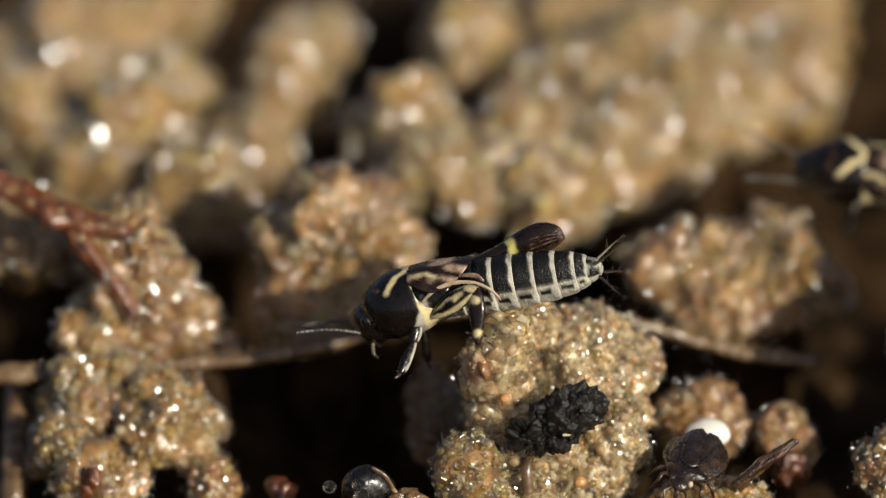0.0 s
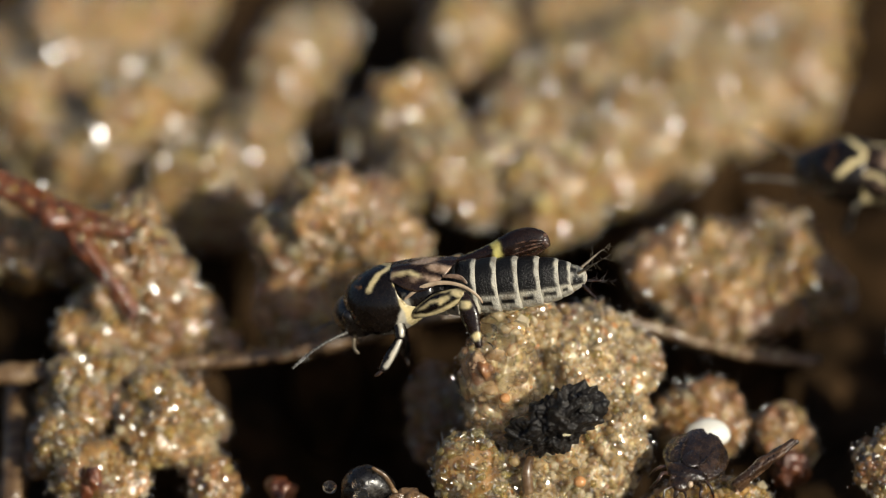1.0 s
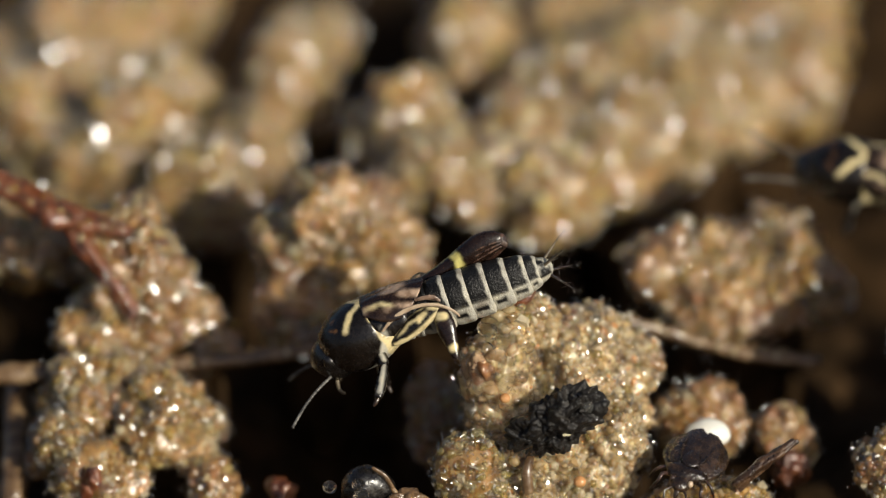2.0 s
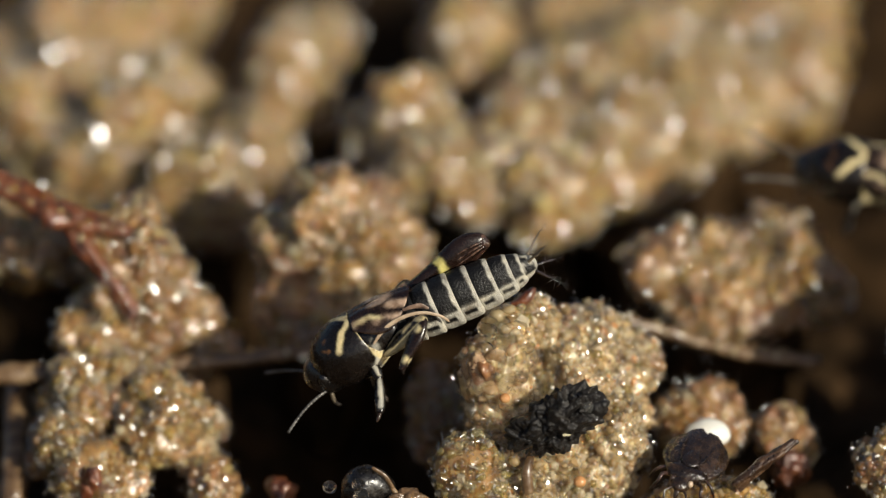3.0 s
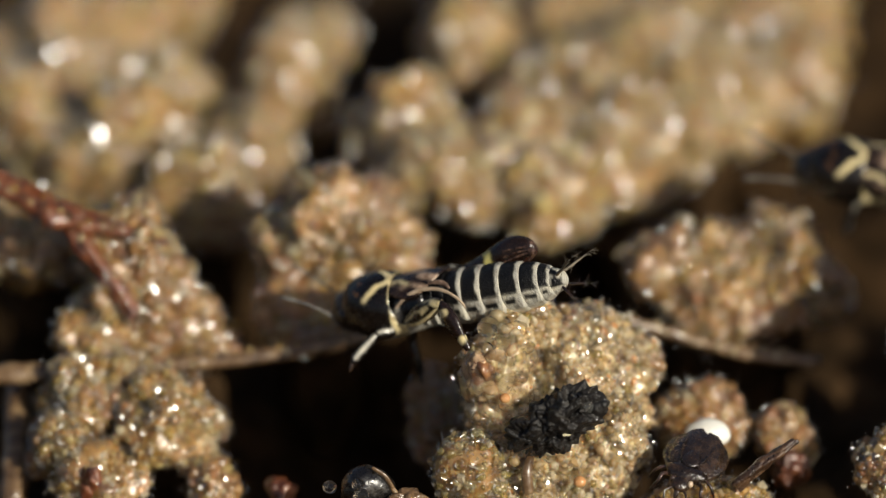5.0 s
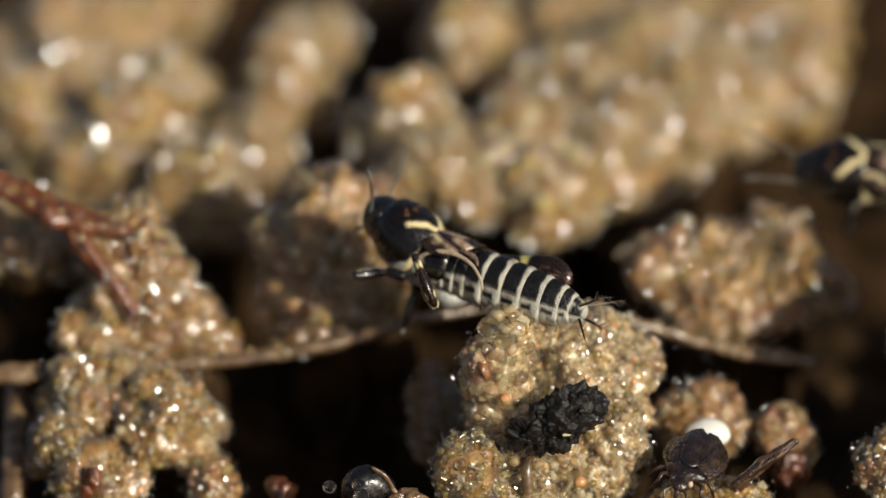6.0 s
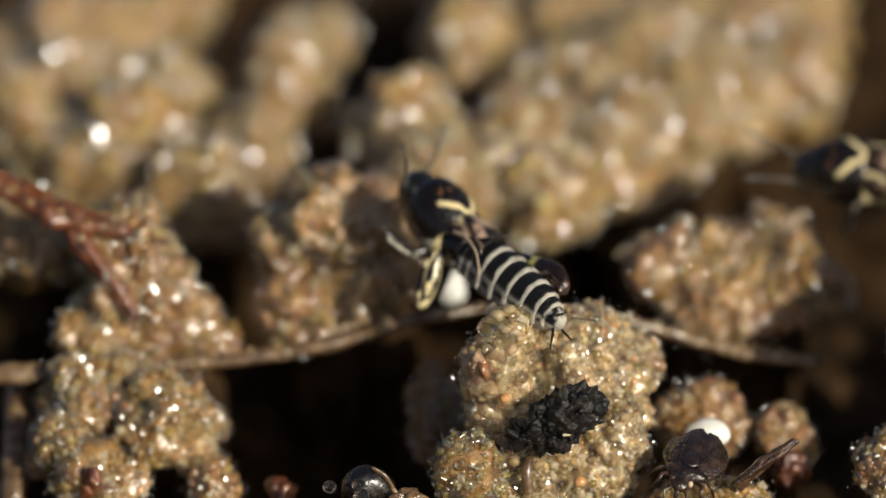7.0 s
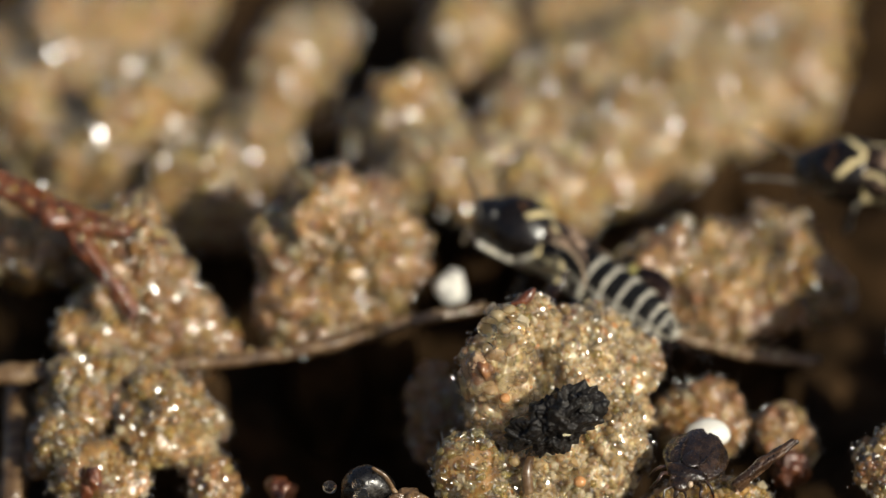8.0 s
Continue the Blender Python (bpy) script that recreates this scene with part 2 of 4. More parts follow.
def tube(keys, n=12, steps=5, up=(0, 0, 1), rough=0.0, freq=2.0, seed=1, bm=None):
    """A limb along keys (x, y, z, half_side, half_up), with rounded ends."""
    bm = bm or bmesh.new()
    line = glide(keys, steps)
    rings = []
    for i, q in enumerate(line):
        p = Vector(q[:3])
        a, b = Vector(line[max(0, i - 1)][:3]), Vector(line[min(len(line) - 1, i + 1)][:3])
        d = (b - a).normalized()
        side = Vector(up).cross(d)
        if side.length < 1e-4:
            side = Vector((0, 1, 0)).cross(d)
        side.normalize()
        top = d.cross(side)
        ring = []
        for j in range(n):
            w = 2 * math.pi * j / n
            o = side * (math.cos(w) * max(q[3], 0.002)) + top * (math.sin(w) * max(q[4], 0.002))
            if rough:
                o *= 1 + rough * wobble(p + o, freq, seed)
            ring.append(bm.verts.new(p + o))
        rings.append(ring)
    for r, s in zip(rings, rings[1:]):
        for j in range(n):
            bm.faces.new((r[j], r[(j + 1) % n], s[(j + 1) % n], s[j]))
    for ring, flip in ((rings[0], True), (rings[-1], False)):
        c = bm.verts.new(sum((v.co for v in ring), Vector()) / n)
        for j in range(n):
            q = (ring[j], ring[(j + 1) % n], c)
            bm.faces.new(q[::-1] if flip else q)
    bmesh.ops.recalc_face_normals(bm, faces=bm.faces)
    return bm


def round_ends(keys, cap=0.5):
    """Adds tapered tips, so that a limb closes like a thumb."""
    a, b = list(keys[0]), list(keys[-1])
    ka, kb = np.array(keys[0], float), np.array(keys[-1], float)
    da = (ka[:3] - np.array(keys[1], float)[:3])
    db = (kb[:3] - np.array(keys[-2], float)[:3])
    da, db = da / np.linalg.norm(da), db / np.linalg.norm(db)
    ra, rb = max(ka[3], ka[4]) * cap, max(kb[3], kb[4]) * cap
    return [(*(ka[:3] + da * ra), ka[3] * 0.25, ka[4] * 0.25), tuple(ka), *keys[1:-1], tuple(kb),
            (*(kb[:3] + db * rb), kb[3] * 0.25, kb[4] * 0.25)]


def blob(centre, radii, level=3, rough=0.15, freq=1.0, seed=1, fine=0.0, bm=None):
    """A lumpy ellipsoid."""
    bm = bm or bmesh.new()
    made = bmesh.ops.create_icosphere(bm, subdivisions=level, radius=1.0)["verts"]
    c, r = Vector(centre), Vector(radii)
    for v in made:
        v.co = lump_point(c, r, v.co.normalized(), rough, freq, seed, fine)
    return bm


def lump_point(c, r, way, rough, freq, seed, fine=0.0):
    p = Vector((way.x * r.x, way.y * r.y, way.z * r.z))
    k = 1 + rough * wobble(p, freq, seed)
    if fine:
        k += fine * (wobble(p, freq * 2.6, seed + 3) - 0.9 * max(0.0, wobble(p, freq * 1.9, seed + 8) - 0.12) + 0.45 * wobble(p, freq * 6, seed + 5))
    return c + p * k


CUTICLE = {"black": (0.0065, 0.0045, 0.0036), "tergite": (0.0065, 0.006, 0.006), "cream": (0.60, 0.50, 0.28), "pale": (0.40, 0.38, 0.325),
           "brown": (0.030, 0.017, 0.011), "strip": (0.40, 0.28, 0.20), "knee": (0.014, 0.007, 0.005), "yellow": (0.60, 0.53, 0.18), "rust": (0.22, 0.10, 0.035)}


def recolour(bm, rule, names, soft=0.028):
    """Natural markings with soft edges: rule gives the number of a cuticle colour at a point."""
    layer = bm.verts.layers.float_color.new("marking")
    rng = random.Random(3)
    shifts = [Vector((rng.gauss(0, 1), rng.gauss(0, 1), rng.gauss(0, 1))) * soft for _ in range(9)]
    tones = [Vector(CUTICLE[k]) for k in names]
    for v in bm.verts:
        p = v.co + noise.noise_vector(v.co * 5) * 0.03
        c = sum((tones[rule(p + d)] for d in shifts), Vector((0, 0, 0))) / len(shifts)
        v[layer] = (*c, 1)


def near_line(p, line):
    """Distance of p from a polyline."""
    best = 1e9
    for a, b in zip(line, line[1:]):
        a, b = Vector(a), Vector(b)
        t = max(0.0, min(1.0, (p - a).dot(b - a) / max((b - a).length_squared, 1e-9)))
        best = min(best, (p - a - (b - a) * t).length)
    return best


# ---- ground ----
FLOOR = 3.4   # the soil lies this far under the level of the clods


def ground():
    line = [i * 0.45 for i in range(61)]
    while line[-1] < 60000:
        line.append(line[-1] * 1.35)
    axis = [-v for v in line[:0:-1]] + line
    n = len(axis)
    verts, faces = [], []
    for y in axis:
        for x in axis:
            fade = max(0.0, 1 - max(abs(x), abs(y - 5)) / 60)
            z = fade * (1.2 * noise.noise(Vector((x, y, 0)) * 0.3) + 0.5 * noise.noise(Vector((x, y, 4)) * 1.1)
                        + 0.2 * noise.noise(Vector((x, y, 9)) * 2.3)) - FLOOR
            verts.append((x * MM, (y + 5) * MM, z * MM))
    for j in range(n - 1):
        for i in range(n - 1):
            k = j * n + i
            faces.append((k, k + 1, k + n + 1, k + n))
    me = bpy.data.meshes.new("ground")
    me.from_pydata(verts, [], faces)
    # the floor's darkness between the clods is shade put into its colour
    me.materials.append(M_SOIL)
    me.shade_smooth()
    tagged(new("ground", me), "wet soil between lumps of sand, coloured near-black for shade", "ground", kind="structure")


ground()


# ---- sand ----
def grain_forms(level, count, seed):
    rng = random.Random(seed)
    forms = []
    for k in range(count):
        bm = bmesh.new()
        bmesh.ops.create_icosphere(bm, subdivisions=level, radius=1.0)
        cuts = [Vector((rng.gauss(0, 1), rng.gauss(0, 1), rng.gauss(0, 1))).normalized() for _ in range(11)]
        depth = [rng.uniform(0.6, 0.9) for _ in cuts]
        for v in bm.verts:
            d = v.co.normalized()
            f = 1 + 0.13 * noise.noise(d * 1.4 + Vector((k * 3.1, seed, 0)))
            for c, h in zip(cuts, depth):       # worn flat facets
                if d.dot(c) * f > h:
                    f = h / d.dot(c)
            v.co = d * f
        bm.verts.index_update()
        forms.append((np.array([v.co[:] for v in bm.verts]), np.array([[v.index for v in f.verts] for f in bm.faces])))
        bm.free()
    return forms


def crystal_forms(count, seed):
    """Broken quartz: few flat faces."""
    rng = random.Random(seed)
    forms = []
    for k in range(count):
        bm = bmesh.new()
        for j in range(9):
            d = Vector((rng.gauss(0, 1), rng.gauss(0, 1), rng.gauss(0, 1))).normalized()
            bm.verts.new(d * rng.uniform(0.9, 1.1))
        bmesh.ops.convex_hull(bm, input=bm.verts)
        bm.verts.index_update()
        forms.append((np.array([v.co[:] for v in bm.verts]), np.array([[v.index for v in f.verts] for f in bm.faces])))
        bm.free()
    return forms


def plate_forms(count, seed):
    """Mica flakes: small flat tablets with bevelled sides."""
    rng = random.Random(seed)
    forms = []
    for k in range(count):
        turns = sorted(rng.uniform(0, 6.28) for _ in range(5))
        top = [(math.cos(w) * 0.85, math.sin(w) * 0.85, 0.12) for w in turns]
        low = [(math.cos(w), math.sin(w), -0.25) for w in turns]
        faces = [(0, 1, 2), (0, 2, 3), (0, 3, 4)]
        for i in range(5):
            j = (i + 1) % 5
            faces += [(i, 5 + i, 5 + j), (i, 5 + j, j)]
        forms.append((np.array(top + low), np.array(faces)))
    return forms


PLATES = plate_forms(10, 8)
CRYSTALS = crystal_forms(12, 7)
FORMS_FINE, FORMS_MID, FORMS_FAR = grain_forms(3, 6, 1), grain_forms(2, 8, 2), grain_forms(1, 8, 3)


def turn_of(rng):
    return np.array(Euler((rng.uniform(0, 6.3), rng.uniform(0, 6.3), rng.uniform(0, 6.3))).to_matrix())


def joined(name, forms, seats, mats, rng, broken=0.3):
    """Many grains in one mesh: seats are (place, three radii, material, way); broken: the share of flat-faced grains. A seat with a way is a mica flake facing it."""
    vs, fs, ms, ss, base = [], [], [], [], 0
    for place, radii, mi, way in seats:
        flat = way is not None or rng.random() < broken
        if way is None:
            v, f = rng.choice(CRYSTALS if flat else forms)
            turn = turn_of(rng)
        else:
            v, f = rng.choice(PLATES)
            turn = np.array((Vector(way).to_track_quat("Z", "Y").to_matrix() @ Matrix.Rotation(rng.uniform(0, 6.3), 3, "Z")))
        vs.append(((v * radii) @ turn.T + place) * MM)
        fs.append(f + base)
        ms.append(np.full(len(f), len(mats) + 1 if way is not None else len(mats) if flat else mi))
        ss.append(np.full(len(f), not flat))
        base += len(v)
    v, f, m, sm = np.concatenate(vs), np.concatenate(fs), np.concatenate(ms), np.concatenate(ss)
    me = bpy.data.meshes.new(name)
    me.vertices.add(len(v))
    me.vertices.foreach_set("co", v.astype(np.float32).ravel())
    me.loops.add(f.size)
    me.loops.foreach_set("vertex_index", f.astype(np.int32).ravel())
    me.polygons.add(len(f))
    me.polygons.foreach_set("loop_start", (np.arange(len(f)) * 3).astype(np.int32))
    me.polygons.foreach_set("material_index", m.astype(np.int32))
    for q in (*mats, M_FACET, M_MICA):
        me.materials.append(q)
    me.update(calc_edges=True)
    me.polygons.foreach_set("use_smooth", sm)
    return me


def inside(p, lumps, skip, k=0.9):
    for i, (c, r) in enumerate(lumps):
        if i != skip and sum(((p[a] - c[a]) / r[a]) ** 2 for a in range(3)) < k * k:
            return True
    return False


def clod(label, lumps, grain, forms, mats, seed, cover=1.0, rough=0.4, freq=0.8, name="sand_clod", share=0.93, crag=0.3, mica=0.75, flake=0.065, wet=0.05, stain=0.69, core=M_CORE):
    """A clod of wet sand: packed lumps (centre, radii[, grain]) with a skin of grains. Returns it with the seats of its grains."""
    rng = random.Random(seed)
    base = np.mean([q[0] for q in lumps], axis=0)
    o = Vector((base[0], base[1], -FLOOR))
    root = thing(name, label, "sand clod", o, "clods of wet sand")
    seats = []
    for c, r, *own in lumps:                      # what the clod stands on: an added pedestal, its near-black colour standing for shade
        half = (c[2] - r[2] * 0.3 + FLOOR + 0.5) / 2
        part("soil_base", blob(Vector((c[0], c[1] + 0.5, -FLOOR - 0.5 + half)) - o, (r[0] * 0.6, r[1] * 0.6, half), 4, 0.35, 0.8, seed, 0.15), M_SOIL, root, "wet soil pedestal, coloured near-black for shade")
    plain = [q[:2] for q in lumps]
    for i, (c, r, *own) in enumerate(lumps):
        size = own[0] if own else grain
        c, r = Vector(c) - o, Vector(r)
        part("packed_sand", blob(c, r * 1.0, 5 if wet else 4, rough, freq, seed + i, crag), core, root, "wet brown packed sand")
        if wet:
            part("water_film", blob(c, r + Vector((wet, wet, wet)), 5, rough, freq, seed + i, crag), M_WATER, root, "clear film of water")
        p = 1.6
        area = 4 * math.pi * (((r.x * r.y) ** p + (r.x * r.z) ** p + (r.y * r.z) ** p) / 3) ** (1 / p)
        step = size * 0.66 / math.sqrt(cover)
        count = int(area / (step * step * 0.87))
        for k in range(count):
            h = 1 - 2 * (k + 0.5) / count
            w = k * 2.399963
            way = Vector((math.sqrt(1 - h * h) * math.cos(w), math.sqrt(1 - h * h) * math.sin(w), h))
            way = (way + Vector((rng.gauss(0, 1), rng.gauss(0, 1), rng.gauss(0, 1))) * 0.3 * step / max(r)).normalized()
            if way.z < -0.6 or way.y > 0.7:
                continue
            q = lump_point(c, r, way, rough, freq, seed + i, crag)
            if inside(q + o, plain, i, 0.85):
                continue
            s = size * 0.5 * rng.choice((0.5, 0.55, 0.65, 0.75, 0.85, 1.0, 1.0, 1.15, 1.3, 1.5)) * rng.uniform(0.85, 1.15)
            mi = 0 if rng.random() < share or len(mats) < 2 else min(rng.randrange(1, len(mats)) for _ in range(4))
            if M_BROWN in mats[1:] and 0.5 + noise.noise((q + o) * 0.9) + 0.4 * noise.noise((q + o) * 2.7) > stain + 0.1 * rng.random():
                mi = len(mats) - 1                # patches stained by humus
            if mats[mi] in (M_ORANGE, M_PINK):
                s *= 0.62
            rad = np.array([s * rng.uniform(0.75, 1.3) for _ in range(3)])
            seats.append((np.array(q) + np.array(way) * s * rng.uniform(-0.7, 0.35), rad, mi, None))
            for _ in range(4):
                if rng.random() < mica:
                    tip = Vector((rng.gauss(0, 0.5), rng.gauss(0, 0.5), rng.gauss(0, 0.5)))
                    side = Vector((rng.gauss(0, 1), rng.gauss(0, 1), rng.gauss(0, 1))) * size * 0.35
                    m = flake * rng.uniform(0.6, 1.3)
                    seats.append((np.array(q + side) + np.array(way) * s * 0.55, np.array([m, m, m]), 0, (way + tip).normalized()))
    return root, seats, rng


def far_clod(label, lumps, seed, grain=0.27, forms=FORMS_FAR, mats=None, cover=1.0, crag=0.2, share=0.8, core=M_CORE):
    mats = mats or [M_GRAIN_FAR, M_ORANGE, M_PINK]
    root, seats, rng = clod(label, lumps, grain, forms, mats, seed, cover, 0.55, 0.65, share=share, core=core, crag=crag, flake=0.085 if grain > 0.24 else 0.055, wet=0.0 if grain > 0.24 else 0.05)
    ob = new("grain_crust", joined("grain_crust", forms, seats, mats, rng))
    ob.parent = root
    tagged(ob, "glistening yellowish sand grains", kind="stuff")
    return root


def main_clod():
    lumps = [((1.25, -0.79, 2.51), (0.76, 0.8, 1.0), 0.27), ((1.48, -0.33, 3.22), (0.55, 0.6, 0.5), 0.27), ((2.03, 0.37, 3.02), (0.6, 0.7, 0.5), 0.22),
             ((3.11, 0.3, 1.25), (1.5, 1.3, 1.5)), ((4.31, 0.89, 1.62), (0.62, 0.7, 0.7)), ((1.27, -1.25, 1.62), (0.65, 0.7, 0.6), 0.26),
             ((2.09, -1.12, 0.54), (1.4, 1.2, 1.4)), ((3.79, -1.08, 0.97), (0.72, 0.8, 1.0)), ((3.47, -1.48, 0.17), (0.7, 0.8, 0.7)),
             ((2.98, 0.77, 2.16), (1.2, 0.9, 0.75)), ((2.22, -1.37, -0.21), (1.3, 1.2, 1.1))]
    mats = [M_CREAM_GRAIN, M_CLEAR, M_GRAIN_GREEN, M_ORANGE, M_PINK, M_BROWN]
    root, seats, rng = clod("lump of wet yellow sand with clear glassy grains", lumps, 0.19, FORMS_MID, mats, 11, 1.0, rough=0.3, share=0.55, mica=0.9, flake=0.045, wet=0.02, stain=0.95, core=M_CORE_PALE)
    edge = (1.07, -1.76, 2.48)
    o = np.array(root.location) / MM
    seats.sort(key=lambda s: np.linalg.norm(s[0] + o - np.array(edge)))
    near = [q for q in seats if q[3] is None][:260]
    kept = {id(q) for q in near}
    ob = new("grain_crust", joined("grain_crust", FORMS_MID, [q for q in seats if id(q) not in kept], mats, rng, 0.14))
    ob.parent = root
    tagged(ob, "glistening wet sand grains", kind="stuff")
    meshes = {}
    for place, radii, mi, way in near:
        k = rng.randrange(len(FORMS_FINE))
        mi = 1 if rng.random() < 0.6 else mi      # this corner is mostly clear quartz
        if (k, mi) not in meshes:
            v, f = FORMS_FINE[k]
            me = bpy.data.meshes.new("sand_grain")
            me.from_pydata((v * MM).tolist(), [], f.tolist())
            me.materials.append(mats[mi])
            me.shade_smooth()
            meshes[k, mi] = me
        g = new("sand_grain", meshes[k, mi])
        g.parent = root
        g.matrix_basis = Matrix.LocRotScale(Vector(place) * MM, Euler([rng.uniform(0, 6.3) for _ in range(3)]), Vector(radii))
    return root


MAIN = main_clod()


def clods():
    mid = dict(forms=FORMS_MID, grain=0.205, crag=0.36, mats=[M_GRAIN, M_CLEAR, M_GRAIN_GREEN, M_ORANGE, M_PINK, M_BROWN])
    # brownish clods, coloured darker still in place of the shade on them
    brown_shaded = dict(forms=FORMS_MID, grain=0.23, crag=0.28, mats=[M_BROWN, M_GRAIN, M_GRAIN, M_CLEAR])
    far_clod("small lump of greenish glassy wet grains", [((0.64, -2.23, 0.84), (0.68, 0.6, 0.8)), ((1.08, -2.43, 0.36), (0.6, 0.6, 0.6))], 12,
             0.235, FORMS_MID, [M_GRAIN_GREEN, M_CLEAR], share=0.6, cover=1.2)
    far_clod("rounded clod of wet sand, pale and glittering", [((-6.14, 0.78, 0.17), (1.25, 1.0, 0.95)), ((-6.92, 1.56, 0.26), (1.1, 1.0, 0.9)),
             ((-5.89, 0.4, -0.42), (0.8, 0.8, 0.6))], 13, **mid)
    far_clod("clod of yellowish wet sand beside a stem", [((-8.18, 1.16, 0.37), (0.85, 0.9, 1.0)), ((-8.54, 0.04, -0.25), (0.8, 0.9, 0.9)),
             ((-7.76, -0.8, -0.44), (0.9, 0.8, 0.6))], 14, **mid)
    far_clod("tall clod of wet sand under a red rootlet", [((-7.08, 4.13, 2.38), (1.1, 1.0, 1.2)), ((-6.96, 3.6, 1.2), (1.2, 1.1, 1.2)),
             ((-7.72, 3.09, 0.77), (0.9, 0.9, 1.0)), ((-9.32, 5.6, 1.89), (1.0, 1.0, 1.2)), ((-5.69, 3.59, 0.44), (0.7, 0.8, 0.9))], 15, **mid)
    far_clod("rounded clod of wet sand with sparkling grains", [((-2.36, 5.03, 2.11), (1.45, 1.2, 1.2)), ((-1.21, 4.76, 1.51), (1.0, 1.0, 1.0)),
             ((-3.39, 5.04, 1.94), (0.8, 0.9, 1.1)), ((-2.75, 4.51, 0.76), (1.3, 1.2, 0.9))], 16, **mid)
    far_clod("broad clod of wet sand with sparkling grains", [((5.74, 5.26, 1.18), (1.3, 1.1, 1.2)), ((7.68, 5.5, 1.18), (1.3, 1.1, 1.2)),
             ((6.78, 5.08, 0.53), (1.7, 1.2, 1.0)), ((5.24, 6.01, 1.24), (0.5, 0.6, 0.6))], 17, **mid)
    far_clod("small clod of wet sand beside a red-brown crumb", [((7.68, 1.01, -0.41), (0.62, 0.7, 0.55))], 18, **brown_shaded)
    far_clod("low clod of wet sand behind a bug", [((5.94, 1.54, -0.5), (0.9, 0.9, 0.8))], 19, **brown_shaded)
    # First lump is in view; the two tall ones beyond are added to cast shade.
    far_clod("clod of wet sand at the edge of a hollow", [((9.95, -1.49, 0.33), (0.8, 0.8, 0.8)), ((11.44, 0.48, 1.89), (1.2, 1.2, 1.7)), ((11.87, 2.48, 3.15), (1.2, 1.2, 1.6))], 20, **mid)
    # Out of view on the right: added only to keep sun off the hollow.
    far_clod("unseen clod of wet sand added to shade a hollow", [((13.4, 0.2, -0.9), (1.9, 1.7, 1.6)), ((15.6, 3.2, -0.6), (2.0, 1.8, 1.8))], 31, **mid)
    far_clod("low clod of wet sand under a bug", [((6.35, -2.23, -0.07), (1.0, 0.8, 0.5)), ((5.1, -2.14, -0.29), (0.8, 0.7, 0.4))], 21, **mid)
    far_clod("shaded clod of brown wet sand leaning on a larger one", [((-0.05, 1.74, -0.56), (0.7, 0.8, 1.1))], 28, **brown_shaded)
    far_clod("low crumbly clod of brown wet sand", [((-5.31, 3.72, 0.28), (0.55, 0.6, 0.35)), ((-5.64, 4.37, 0.54), (0.4, 0.5, 0.45))], 29, **brown_shaded)
    far_clod("small clod of brown wet sand", [((-5.18, -0.54, -0.77), (0.55, 0.6, 0.6))], 22, **brown_shaded)
    far_clod("forked ridge of pale wet sand", [((-5.41, 9.11, 0.86), (1.2, 1.1, 1.4)), ((-4.4, 11.51, 0.89), (1.0, 1.0, 1.1)),
             ((-3.64, 13.85, 0.82), (0.9, 1.0, 1.05)), ((-3.07, 16.13, 0.66), (0.9, 1.0, 1.05))], 23, mats=[M_GRAIN_PALE, M_ORANGE, M_GRAIN_FAR])
    far_clod("large mound of pale wet sand", [((-7.81, 10.94, 0.93), (1.7, 1.4, 1.6)), ((-9.56, 11.86, 0.51), (1.4, 1.3, 1.5)), ((-6.67, 12.86, 1.13), (1.2, 1.2, 1.2)),
             ((-8.75, 15.41, 0.47), (1.8, 1.5, 1.5)), ((-7.76, 18.2, 0.17), (1.9, 1.4, 1.4)), ((-10.18, 14.2, 0.44), (1.4, 1.3, 1.4)), ((-8.8, 12.95, 0.91), (1.2, 1.2, 1.2))], 24, mats=[M_GRAIN_PALE, M_ORANGE, M_GRAIN_FAR])
    far_clod("clod of wet sand with reddish grains", [((-0.71, 11.16, 1.26), (1.2, 1.1, 1.1)), ((0.86, 9.08, 1.19), (1.3, 1.1, 1.1)), ((2.29, 8.53, 1.08), (1.2, 1.0, 1.1)),
             ((-1.63, 11.23, 0.83), (0.6, 0.6, 0.8)), ((-0.3, 9.7, 1.1), (1.1, 1.0, 1.1)), ((1.6, 10.4, 1.0), (1.2, 1.1, 1.1))], 25)
    far_clod("large mound of warm yellow wet sand", [((3.12, 11.93, 0.62), (1.7, 1.4, 1.5)), ((4.56, 11.29, 0.55), (1.2, 1.2, 1.4)), ((5.28, 14.27, 0.55), (1.9, 1.5, 1.6)),
             ((7.42, 14.77, 0.4), (1.8, 1.5, 1.5)), ((3.58, 17.05, 0.24), (1.8, 1.4, 1.5)), ((6.72, 18.62, -0.09), (2.2, 1.5, 1.5)), ((4.22, 14.7, 0.29), (1.6, 1.4, 1.4)), ((2.21, 14.04, 0.38), (1.2, 1.2, 1.2)), ((6.06, 13.32, 0.37), (1.3, 1.3, 1.1)), ((3.9, 10.6, 0.7), (1.2, 1.1, 1.2)), ((5.3, 11.6, 0.8), (1.2, 1.1, 1.1)), ((2.9, 13.4, 0.8), (1.4, 1.2, 1.2)), ((5.6, 16.2, 0.4), (1.7, 1.3, 1.4))], 26, mats=[M_GRAIN_PALE, M_ORANGE, M_GRAIN_FAR])
    far_clod("upright clod of brownish wet sand", [((0.48, 15.56, 0.7), (0.95, 1.0, 1.25)), ((1.3, 18.27, 0.28), (1.2, 1.1, 1.2))], 27)


clods()


